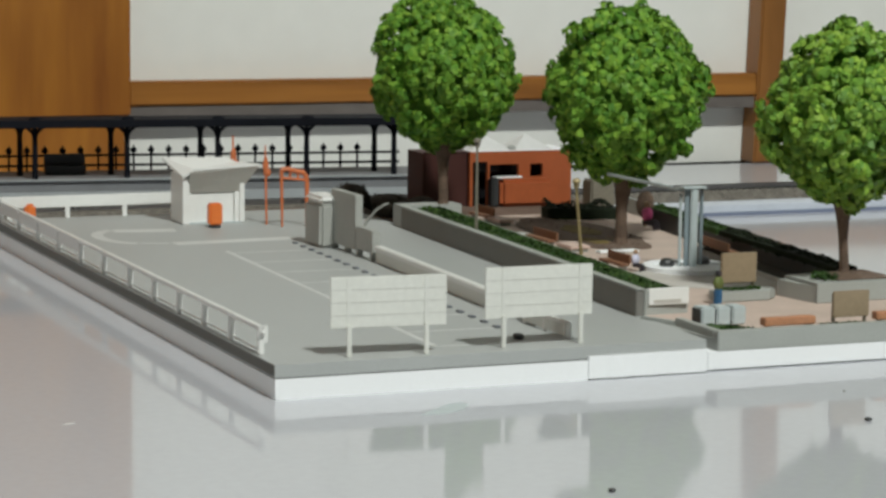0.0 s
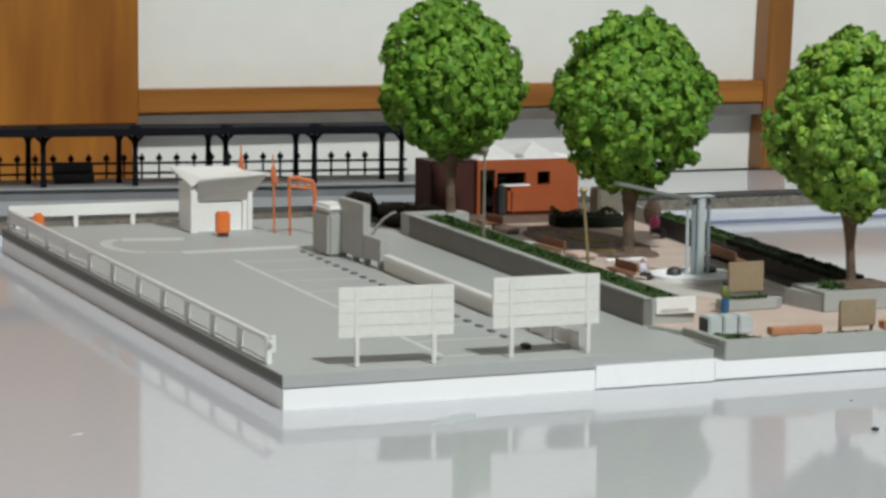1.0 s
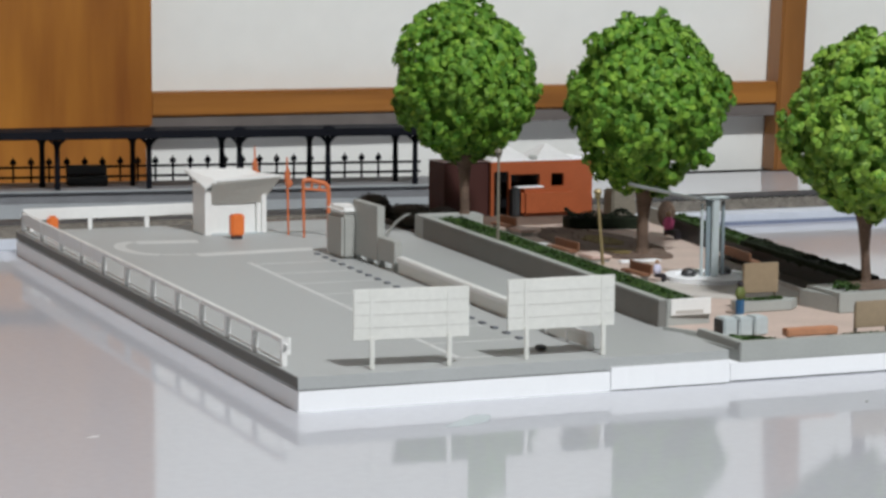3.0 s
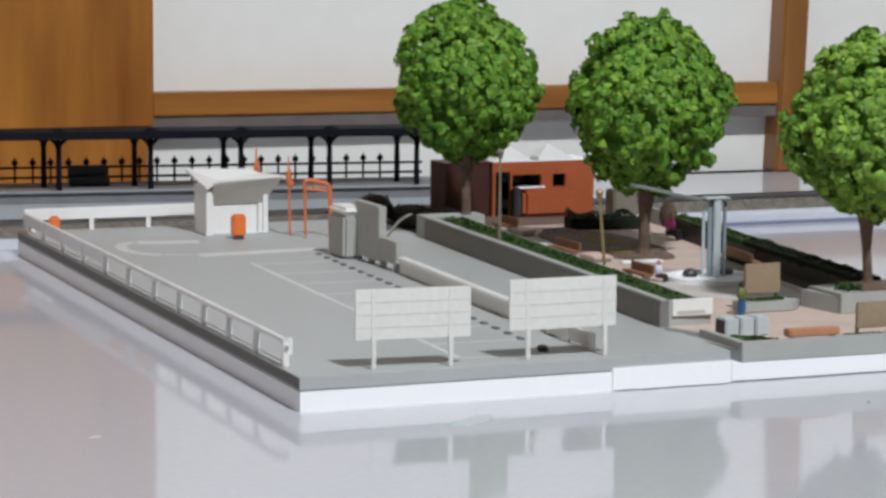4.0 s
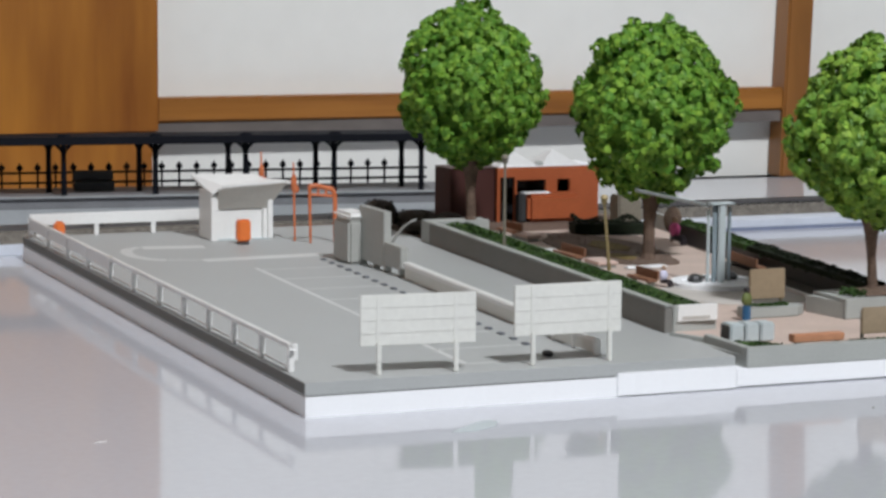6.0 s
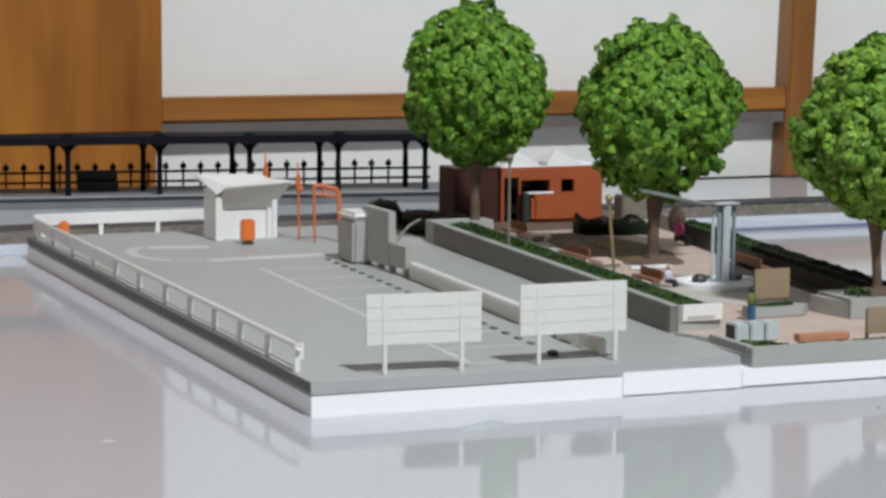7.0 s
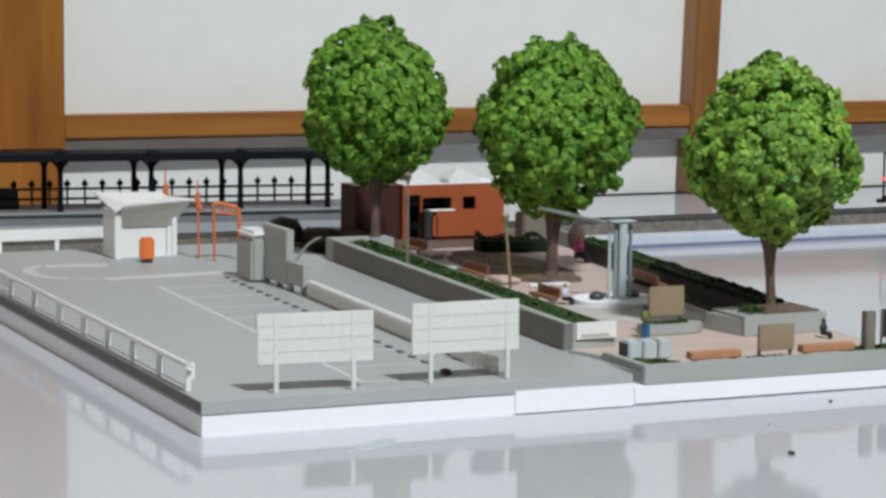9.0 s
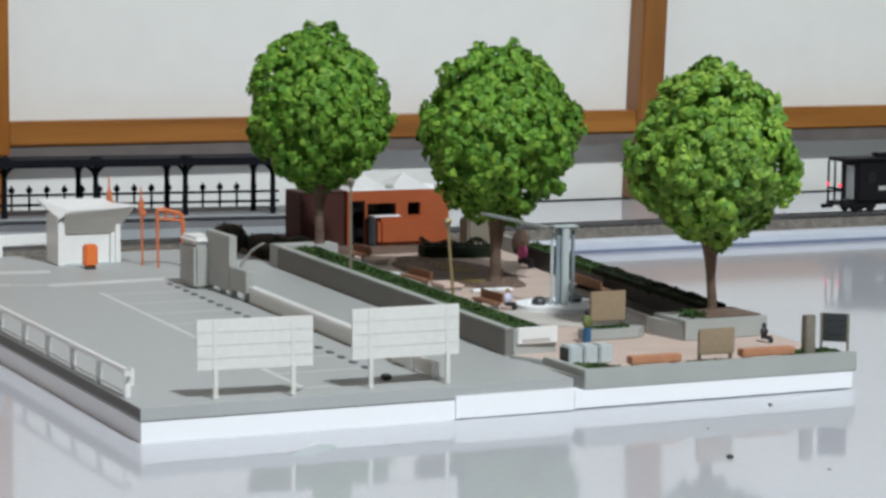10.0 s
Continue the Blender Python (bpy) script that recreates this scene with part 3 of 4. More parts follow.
# dark soil; the shade lying on it is also in the blackish colour
part("shade_bed", prism(edge + [(24.15, 7.95), (25.5, 19.4), (24.9, 20.4), (23.4, 17.0)], 1.104, 1.16, 0.01), SOIL, park, "soil bed with shade put into its blackish colour")
part("bed_kerb", prism([(x - 0.14, y) for x, y in edge] + [(x - 0.01, y) for x, y in edge[::-1]], 1.106, 1.24, 0.01), PAVE_GREY, park)
part("earth_bed", prism(blob, 1.084, 1.13), EARTH, park)
rng_park = random.Random(5)
bits = []
for k in range(220):
    ang, rad = rng_park.random() * 6.283, rng_park.random() ** 0.5
    bits.append(((22.4 + 2.2 * rad * math.cos(ang) + 0.3 * rad * math.sin(ang), 26.0 + 5.7 * rad * math.sin(ang), 1.14 + 0.05 * rng_park.random()), (0, 0, 1)))
tagged(flake_part("ground_scatter", bits, 0.055, 21, EARTH, park), kind="stuff")
for cx, cy, rx, ry in ((22.89, 26.75, 0.75, 1.5), (21.80, 23.25, 0.5, 0.9)):
    patch = []
    for k in range(28):
        ang = 2 * math.pi * k / 28
        wob = 1 + 0.35 * noise.noise(Vector((1.6 * math.cos(ang), 1.6 * math.sin(ang), cx)))
        patch.append((cx + rx * wob * math.cos(ang), cy + ry * wob * math.sin(ang)))
    part("moss_patch", prism(patch, 1.128, 1.15), MOSS, park, "olive mossy patch")
part("front_wall", box(14.97, 25.45, 0.1, 0.42, TOP, 1.27, 0.03), CONCRETE, park)
part("front_wall_return", box(14.97, 15.25, 0.42, 3.1, TOP, 1.27, 0.03), CONCRETE, park)
part("side_kerb", prism([(14.4, 4.5), (14.62, 4.5), (15.22, 3.1), (14.97, 3.1)], TOP, 1.15, 0.02), CONCRETE, park)
# left-facing wall: its shade is in the grey, the coping keeps the lit tone
part("side_wall", prism([(14.5, 5.0), (14.8, 5.0), (16.4, 30.5), (16.05, 30.5)], TOP, 1.93, 0.02), CONCRETE_SHADE, park, "grey planter wall with its shade put into the colour")
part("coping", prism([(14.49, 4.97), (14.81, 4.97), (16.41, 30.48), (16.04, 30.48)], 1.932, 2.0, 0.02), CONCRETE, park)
part("end_wall", prism([(14.8, 4.95), (16.5, 5.05), (16.5, 5.35), (14.8, 5.25)], TOP, 1.95, 0.03), CONCRETE, park)
part("inner_wall", prism([(16.32, 5.35), (16.5, 5.35), (18.3, 30.5), (18.1, 30.5)], TOP, 1.8, 0.02), CONCRETE, park)
part("rear_wall", prism([(16.05, 30.5), (18.9, 30.5), (18.9, 31.6), (16.1, 31.6)], TOP, 2.0, 0.03), CONCRETE, park)
part("east_wall", prism([(25.15, 7.9), (25.35, 7.9), (28.4, 33.2), (28.2, 33.2)], TOP, 1.75, 0.02), CONCRETE, park)
# inner face turned from the window: shade painted as near-black
part("east_inner_wall", prism([(24.2, 7.9), (24.4, 7.9), (26.9, 28), (26.7, 28)], 1.08, 1.85, 0.02), DARK, park, "inner wall with its shade put into the near-black colour")
plate = thing("name_plate", 14.95, 5.0, 1.5, "blank white plate on the end of the planter wall", "plate")
part("plate", box(-0.02, 1.5, -0.12, -0.055, -0.08, 0.5, 0.02), WHITE, plate)
part("slot", box(0.15, 1.2, -0.13, -0.122, -0.02, 0.1), BEIGE, plate)
hedge("dark green foam hedge in the long grey planter", (((14.95, 5.3), (16.5, 30.4)), ((16.3, 5.45), (18.05, 30.4))), 1.72, 2.0, 3000, 5)
hedge("blackish foam hedge on the dark wall", (((24.15, 8.1), (25.55, 19.4)), ((25.1, 8.1), (26.5, 19.4))), 1.75, 2.05, 1900, 6, LEAF_BLACK)
hedge("dark green foam hedge beyond the blackish one", (((25.6, 19.6), (26.75, 28)), ((26.55, 19.6), (27.6, 28))), 1.75, 2.05, 1500, 7)
planter = thing("tree_planter", 21.8, 5.4, 1.08, "grey concrete planter at the foot of a tree", "planter")
part("rim", prism([(0, 0), (3.45, 0.1), (3.5, 2.5), (0.0, 2.3)], 0, 0.72, 0.03), CONCRETE, planter)
part("step_block", prism([(-0.35, 2.2), (-0.02, 0.1), (-0.02, 2.3)], 0, 0.6, 0.02), CONCRETE, planter)
part("soil", prism([(1.0, 0.25), (3.3, 0.3), (3.3, 2.3), (1.0, 2.1)], 0.724, 0.78, 0.02), EARTH, planter)
part("mound", ball(1.65, 1.0, 0.72, 0.75, 0.7, 0.22, None, 16, 8), TRUNK, planter, "brown earth mound at the trunk")
flake_part("tuft", [((0.75 + 0.4 * random.gauss(0, 0.5), 0.9 + 0.4 * random.gauss(0, 0.6), 0.75 + 0.2 * random.random()), (0, 0, 1)) for _ in range(140)], 0.09, 8, LEAF_DARK, planter)

fountain = thing("fountain", 21.6, 14.6, 1.1, "round pale basin with a grey metal column", "fountain")
ring = bmesh.new()
for k in range(36):
    a, b = 2 * math.pi * k / 36, 2 * math.pi * (k + 1) / 36
    join(ring, prism([(1.75 * math.cos(a), 1.75 * math.sin(a)), (1.75 * math.cos(b), 1.75 * math.sin(b)), (1.35 * math.cos(b), 1.35 * math.sin(b)), (1.35 * math.cos(a), 1.35 * math.sin(a))], 0, 0.17))
bmesh.ops.remove_doubles(ring, verts=ring.verts, dist=0.002)
part("rim", ring, FOAM, fountain, "pale round rim")
part("basin", disc(0, 0, 0.0, 0.1, 1.36), FOAM, fountain)
part("column", box(0.04, 0.34, -0.12, 0.04, 0.1, 3.1, 0.04), PALEBLUE, fountain)
part("column", box(-0.12, 0.1, 0.1, 0.2, 0.1, 3.1, 0.02), STEELBLUE, fountain)
part("side_post", box(-0.3, -0.18, 0.2, 0.3, 0.1, 2.9, 0.03), PALEBLUE, fountain)
part("side_post", box(0.56, 0.68, 0.1, 0.25, 0.1, 3.0, 0.03), STEELBLUE, fountain)
part("top_plate", box(-0.32, 0.7, -0.17, 0.4, 3.1, 3.17, 0.02), PALEBLUE, fountain)
part("beam", box(-0.32, -0.18, 0.3, 6.5, 2.98, 3.1, 0.02), PALEBLUE, fountain)
part("rock", ball(-0.7, 0.4, 0.2, 0.3, 0.3, 0.22), DARK, fountain, "dark rock")
part("rock", ball(0.95, 0.6, 0.2, 0.3, 0.3, 0.22), DARK, fountain, "dark rock")


def bench(x, y, turn, long, mat, label, back=True):
    ob = thing("bench", x, y, 1.1, label, "bench", "park benches", "", turn)
    part("seat", box(0, long, -0.2, 0.2, 0.2 if back else 0.14, 0.3 if back else 0.4, 0.03), mat, ob)
    if back:
        part("backrest", box(0, long, 0.2, 0.28, 0.28, 0.62, 0.02), mat, ob)
    for k in (0.15, long - 0.27):
        part("leg", box(k, k + 0.12, -0.15, 0.15, 0, 0.21, 0.01), CONCRETE, ob)
    return ob


bench(18.95, 16.6, -90, 1.9, BENCH_DARK, "brown bench beside the long hedge")
bench(19.3, 24.3, -90, 2.3, BENCH_DARK, "brown bench beside the long hedge")
bench(20.3, 32.6, -88, 1.8, BENCH_DARK, "brown bench beside the long hedge")


def stone_bench(x, y, wide, deep, mat, label):
    ob = thing("stone_bench", x, y, 1.085, label, "bench", "stone benches")
    part("seat", box(-wide / 2, wide / 2, -deep / 2, deep / 2, 0.12, 0.26, 0.04), mat, ob)
    part("foot", box(-wide / 2 + 0.08, wide / 2 - 0.08, -deep / 2 + 0.1, deep / 2 - 0.1, 0, 0.125), CONCRETE, ob)


stone_bench(19.25, 25.0, 0.6, 0.9, PALEWHITE, "pale low stone bench beside a brown bench")
stone_bench(19.85, 21.2, 0.9, 1.5, PINK_STONE, "pinkish low stone bench beside a brown bench")
stone_bench(20.6, 30.3, 0.7, 1.6, PINK_STONE, "pinkish low stone bench near the kiosk")
bench(24.75, 16.6, 83, 3.2, BENCH_DARK, "dark brown bench under the dark wall")
bench(17.0, 0.85, 0, 1.9, BENCH, "low orange brown bench along the front wall", False)
bench(21.25, 0.85, 0, 2.05, BENCH, "low orange brown bench along the front wall", False)


def notice_board(x, y, z, wide, low, high):
    ob = thing("notice_board", x, y, z, "plain tan board on two short legs", "board", "tan boards")
    part("panel", box(0, wide, -0.05, 0.05, low - z, high - z, 0.02), BOARD, ob)
    for px in (0.03, wide - 0.13):
        part("leg", box(px, px + 0.1, 0.052, 0.14, 0, high - z - 0.1, 0.01), GREYBROWN, ob)


notice_board(18.95, 7.2, 1.4, 1.4, 1.68, 2.75)
notice_board(19.58, 0.75, 1.09, 1.36, 1.4, 2.27)
bed = thing("low_planter", 18.4, 6.6, 1.09, "low grey planter under a tan board", "planter")
part("rim", prism([(0.2, 0), (2.2, 0.05), (2.7, 0.5), (2.2, 0.9), (0.2, 0.85)], 0, 0.36, 0.03), CONCRETE, bed)
flake_part("greenery", hedge_points((((0.5, 0.25), (2.0, 0.3)), ((0.5, 0.7), (2.0, 0.7))), 0.36, 0.45, 220, 9), 0.07, 9, LEAF_DARK, bed)
bin_one = thing("litter_bin", 15.5, 2.2, 1.08, "pale grey box bin with a dark side", "bin", "pale bins")
part("case", box(0, 0.52, 0, 0.7, 0, 0.62, 0.05), PALEBLUE, bin_one)
part("side_panel", box(-0.03, -0.004, 0.05, 0.65, 0.04, 0.55), DARK, bin_one)
for k in (1, 2):
    copy_thing(bin_one, pose(CM * (15.5 + 0.56 * k), CM * (2.2 - 0.02 * k), CM * 1.08))
hedge("small dark green shrubs in the park corner", (((15.3, 0.5), (15.3, 1.9)), ((16.9, 0.5), (16.2, 1.6))), 1.1, 1.3, 260, 12)
hedge("thin dark green planting behind the front wall", (((18.8, 0.45), (20.9, 0.45)), ((18.8, 0.65), (20.9, 0.65))), 1.08, 1.28, 160, 13)
hedge("thin dark green planting round the end posts", (((23.3, 0.5), (25.2, 0.5)), ((23.3, 1.5), (25.3, 1.5))), 1.08, 1.32, 320, 14)
pillar = thing("wooden_pillar", 23.98, 0.9, 1.08, "square grey brown pillar", "pillar")
part("shaft", box(-0.2, 0.2, -0.16, 0.16, 0, 1.42, 0.03), GREYBROWN, pillar)
dark_board = thing("sign_board", 24.78, 1.4, 1.08, "dark slatted board between two posts", "board")
dk = Matrix.Rotation(radians(-38), 4, "Z")
for k in range(4):
    part("slat", box(0.08, 0.9, -0.04, 0.04, 0.42 + 0.245 * k, 0.658 + 0.245 * k, 0.01, None, dk), DARK, dark_board)
for px in (0, 0.9):
    part("post", box(px, px + 0.09, -0.06, 0.06, 0, 1.4, 0.01, None, dk), GREYBROWN, dark_board)


def park_lamp(x, y, z, top, mat, lean, label):
    ob = thing("street_lamp", x, y, z, label, "street lamp", "park lamps")
    part("pole", rod((0, 0, 0), (lean, 0, top - z - 0.25), 0.07, 0.05), mat, ob)
    part("lamp_head", ball(lean, 0, top - z - 0.1, 0.16, 0.16, 0.13), mat, ob)
    part("collar", rod((lean, 0, top - z - 0.36), (lean, 0, top - z - 0.22), 0.08, 0.14), mat, ob)


park_lamp(16.1, 22.4, 1.9, 5.6, GREYBROWN, 0.0, "slim grey lamp post in the hedge")
park_lamp(16.9, 14.3, 1.9, 4.75, GOLDPOLE, -0.25, "slim brass coloured lamp post leaning a little")

SHIRTS = {}
for key, colour in (("green", (0.12, 0.15, 0.04)), ("blue", (0.03, 0.12, 0.25)), ("dark", (0.03, 0.025, 0.03)), ("pink", (0.7, 0.12, 0.3)), ("white", (0.6, 0.6, 0.75)), ("tan", (0.4, 0.26, 0.17))):
    SHIRTS[key] = material("figurine_" + key, colour, 0.6, 0, 8, 0.15, 0.1)


def figurine(x, y, z, high, body, legs, head, seated, label):
    """A plain lumpy painted figurine in one mesh."""
    bm = bmesh.new()
    s = high
    lift = 0.25 if seated else 0.48
    if seated:
        box(-0.14 * s, 0.14 * s, -0.35 * s, 0.1 * s, 0.14 * s, 0.28 * s, 0.04 * s, bm)
        box(-0.14 * s, 0.14 * s, -0.38 * s, -0.28 * s, 0, 0.2 * s, 0.03 * s, bm)
    else:
        box(-0.13 * s, 0.13 * s, -0.09 * s, 0.09 * s, 0, 0.5 * s, 0.04 * s, bm)
    a = len(bm.faces)
    ball(0, 0, (lift + 0.18) * s, 0.2 * s, 0.14 * s, 0.22 * s, bm)
    b = len(bm.faces)
    ball(0, 0, (lift + 0.46) * s, 0.09 * s, 0.1 * s, 0.11 * s, bm)
    bm.faces.ensure_lookup_table()
    for k, f in enumerate(bm.faces):
        f.material_index = 0 if k < a else 1 if k < b else 2
    ob = part("figurine", bm, SHIRTS[legs])
    ob.data.materials.append(SHIRTS[body])
    ob.data.materials.append(SHIRTS[head])
    ob.matrix_world = pose(CM * x, CM * y, CM * z, 0, 0, 25)
    tagged(ob, label, "figurine", "figurines")


figurine(18.35, 6.3, 1.085, 1.15, "green", "blue", "dark", False, "standing plastic figurine painted green and blue")
figurine(19.5, 14.9, 1.1, 1.0, "white", "dark", "tan", True, "seated plastic figurine painted pale blue")
figurine(26.0, 26.6, 1.1, 1.5, "pink", "dark", "tan", True, "seated plastic figurine painted pink")
figurine(24.3, 4.2, 1.085, 0.85, "dark", "dark", "dark", True, "seated dark plastic figurine")

dark_hedge = hedge("dark green hedge block behind the earth bed", (((23.4, 31.2), (26.6, 30.2)), ((23.6, 32.4), (26.8, 31.4))), 1.1, 1.95, 700, 15, LEAF_BLACK)
kiosk_block = thing("stone_block", 27.3, 33.0, 1.08, "grey beige stone block behind the dark hedge", "block")
part("block", box(-0.9, 0.3, 0, 1.0, 0, 1.5, 0.08), GREYBROWN, kiosk_block)
shrub = thing("shrub", 27.6, 27.2, 1.1, "dark green round shrub by the kerb", "shrub")
flake_part("foliage", [(Vector((0.45 * d.x, 0.45 * d.y, 0.4 + 0.42 * d.z)), d) for d in [Vector((random.gauss(0, 1), random.gauss(0, 1), random.gauss(0, 1))).normalized() for _ in range(260)]], 0.09, 16, LEAF_DARK, shrub)
part("heart", ball(0, 0, 0.4, 0.38, 0.38, 0.38), LEAF_DARK, shrub)
slab_white = thing("stepping_slab", 21.3, 20.0, 1.09, "pale low kerb stone at the edge of the earth", "kerb stone")
part("stone", box(-0.9, 0.9, -0.2, 0.2, 0, 0.1, 0.03), FOAM, slab_white)
brown_chair = thing("tall_chair", 26.4, 27.6, 1.1, "dark brown rounded chair back", "chair")
part("backrest", ball(0, 0, 0.95, 0.45, 0.15, 0.6), TRUNK, brown_chair)
part("leg", rod((0, 0, 0), (0, 0, 0.5), 0.1), TRUNK, brown_chair)

# ---- building behind the park ----
ground_mat = thing("scenery_mat", 0, 0, 0, "dark brown scenery mat behind the car park", "mat")
part("mat", prism([(10.5, 38.75), (29, 38.75), (29, 40.3), (10.5, 40.3)], 0.0, 0.9, 0.02), EARTH, ground_mat)
part("mat", prism([(16.9, 33.5), (28.6, 33.5), (29, 38.7), (16.4, 38.7)], 0.0, 1.0, 0.02), EARTH, ground_mat)
house = thing("kiosk_building", 22.3, 37.6, 1.0, "orange brick coloured kiosk with dark openings and two white pyramid skylights", "building")
wallm = bmesh.new()
for args in ((0, 0.15, 0, 0.2, 0, 2.55), (0.9, 5.25, 0, 0.2, 0, 1.35), (0.15, 0.9, 0, 0.2, 2.1, 2.55), (0.9, 5.25, 0, 0.2, 1.95, 2.55), (2.5, 3.1, 0, 0.2, 1.35, 1.95), (3.75, 5.25, 0, 0.2, 1.35, 1.95), (0.9, 1.0, 0, 0.2, 1.35, 1.95)):
    box(*args, 0, wallm)
part("front_wall", wallm, BRICK, house)
part("side_wall", box(-0.001, 0.2, 0.201, 2.3, 0, 2.55), BRICK_SHADE, house)
part("side_wall", box(5.05, 5.25, 0.201, 2.3, 0, 2.55), BRICK, house)
part("back_wall", box(0.2, 5.05, 2.1, 2.3, 0, 2.55), BRICK, house)
part("roof", box(0.05, 5.2, 0.05, 2.25, 2.552, 2.62, 0.02), FOAM, house)
part("interior", box(0.2, 5.0, 1.2, 1.3, 0, 2.5), GLASS_DARK, house, "dark inside")
part("interior_floor", box(0.2, 5.0, 0.2, 1.2, 0.0, 0.05), GLASS_DARK, house, "dark inside")
part("counter", box(1.3, 4.0, -0.75, -0.002, 0, 1.3, 0.18), BRICK, house, "rounded brick counter")
part("counter_top", box(1.1, 2.6, -0.3, -0.01, 1.31, 1.4, 0.03), FOAM, house)
# dark block added for the shaded side of the counter
part("counter_shade", box(0.9, 1.25, -0.6, -0.01, 0, 1.4, 0.08), DARK, house)
for cx in (1.15, 3.3):
    b = bmesh.new()
    vs = [b.verts.new(c) for c in ((cx - 0.98, 0.15, 2.62), (cx + 0.98, 0.15, 2.62), (cx + 0.98, 2.1, 2.62), (cx - 0.98, 2.1, 2.62), (cx, 1.1, 3.3))]
    for f in ((3, 2, 1, 0), (0, 1, 4), (1, 2, 4), (2, 3, 4), (3, 0, 4)):
        b.faces.new([vs[i] for i in f])
    part("skylight", b, PALEWHITE, house, "white pyramid skylight")
part("roof_vent", ball(2.25, 0.3, 2.68, 0.24, 0.24, 0.16), CONCRETE, house, "small grey roof vent")
# left end of the kiosk; tree shade is put into its dark red
side_house = thing("shaded_annex", 20.05, 37.9, 1.0, "left end of the kiosk with shade put into its red", "building")
part("wall", box(0, 2.23, 0, 2.0, 0, 2.5, 0.03), BRICK_SHADE, side_house)
part("roof", box(-0.02, 2.22, -0.02, 2.0, 2.504, 2.56, 0.02), BRICK_SHADE, side_house)


def dark_bush(x, y, z, r, high, seed):
    ob = thing("bush", x, y, z, "low dark brown scenery bush", "bush", "dark bushes")
    rng = random.Random(seed)
    dirs = [Vector((rng.gauss(0, 1), rng.gauss(0, 1), rng.gauss(0, 1))).normalized() for _ in range(500)]
    flake_part("foliage", [(Vector((r * d.x, r * d.y, high * (0.4 + 0.42 * d.z))) * (0.85 + 0.3 * noise.noise(d * 3 + Vector((seed, 0, 0)))), d) for d in dirs], 0.09, seed, SOIL, ob)
    part("heart", ball(0, 0, high * 0.42, r * 0.85, r * 0.85, high * 0.42), SOIL, ob)


for k, (bx, by, br, bh) in enumerate(((15.2, 37.5, 0.9, 0.8), (16.3, 37.4, 1.0, 1.55), (17.9, 36.8, 1.2, 1.0), (19.2, 36.0, 0.9, 0.9), (17.2, 34.6, 0.9, 0.7))):
    dark_bush(bx, by, 1.0, br, bh, 40 + k)

# ---- platform with canopy ----
YARD = Matrix.Translation((22, 46, 0)) @ Matrix.Rotation(radians(-8), 4, "Z") @ Matrix.Translation((-22, -46, 0))  # the platform lies askew


def yard(x, y):
    return (YARD @ Vector((x, y, 0)))[:2]


platform = thing("station_platform", *yard(-14, 45.0), 0, "long grey station platform with a pale front edge", "platform", turn=-8)
part("body", box(0, 37.5, 0.12, 5.2, 0, 1.72, 0.02), PLATFORM, platform)
# pale face ends low; the darker body above imitates the coping's shadow
part("front_face", box(0, 37.5, 0, 0.118, 0, 1.2, 0.02), PLATFORM_LIGHT, platform)
part("coping", box(0, 37.5, -0.08, 0.4, 1.724, 1.8, 0.02), PLATFORM_LIGHT, platform)
canopy = thing("platform_canopy", *yard(-14, 46.0), 1.72, "black station canopy on rows of bracketed posts", "canopy", turn=-8)
part("roof", box(0, 37.0, -0.9, 2.5, 2.72, 2.86, 0.03), IRON, canopy)
part("fascia", box(0, 37.0, -0.95, -0.85, 2.55, 2.93, 0.02), IRON, canopy)
part("purlin", box(0, 37.0, 0.5, 0.7, 2.52, 2.72, 0.02), IRON, canopy)
for k in range(8):
    px = 18.0 + 4.44 * (k - 3)
    if px > 36.5:
        continue
    for dx, py in ((0.0, 0.0), (-0.55, 2.0)):
        part("post", rod((px + dx, py, 0), (px + dx, py, 2.74), 0.15, 0.12), IRON, canopy)
        for s in (-1, 1):
            bow = [(px + dx + 0.72 * s * (1 - math.cos(a)), py, 1.9 + 0.72 * math.sin(a)) for a in [radians(d) for d in (0, 30, 60, 90)]]
            bracket = bmesh.new()
            for a, b in zip(bow, bow[1:]):
                rod(a, b, 0.09, 0.09, 6, bracket)
            part("bracket", bracket, IRON, canopy)
    part("finial", ball(px, -0.2, 2.92, 0.32, 0.25, 0.14), IRON, canopy)
fence_back = thing("platform_fence", *yard(-14, 50.0), 1.55, "black picket fence with pointed posts on the platform", "fence", turn=-8)
for z in (0.45, 0.95):
    part("rail", box(0, 37, -0.04, 0.04, z - 0.06, z + 0.06), IRON, fence_back)
for k in range(41):
    px = 0.26 + 0.885 * k
    bm = rod((px, 0, 0), (px, 0, 1.15), 0.06, 0.06, 6)
    ball(px, 0, 1.2, 0.17, 0.1, 0.16, bm, 8, 5)
    rod((px, 0, 1.3), (px, 0, 1.48), 0.08, 0.01, 6, bm)
    part("picket", bm, IRON, fence_back)
bench_plat = thing("station_bench", *yard(4.7, 48.2), 1.72, "dark brown bench on the platform", "bench", turn=-8)
part("seat", box(0, 2.0, 0, 0.6, 0, 0.45, 0.05), DARK, bench_plat)
part("backrest", box(0, 2.0, 0.5, 0.62, 0.45, 1.0, 0.04), DARK, bench_plat)

# ---- railway ----
track_board = thing("track_board", 0, 0, 0, "pale blue white board carrying the railway track", "board")
part("board", prism([(-60, 40.31), (29.05, 40.31), (29.05, 38.7), (150, 38.7), (150, 44.9), (-60, 44.9)], 0, 0.5, 0.02), BLUEWHITE, track_board)
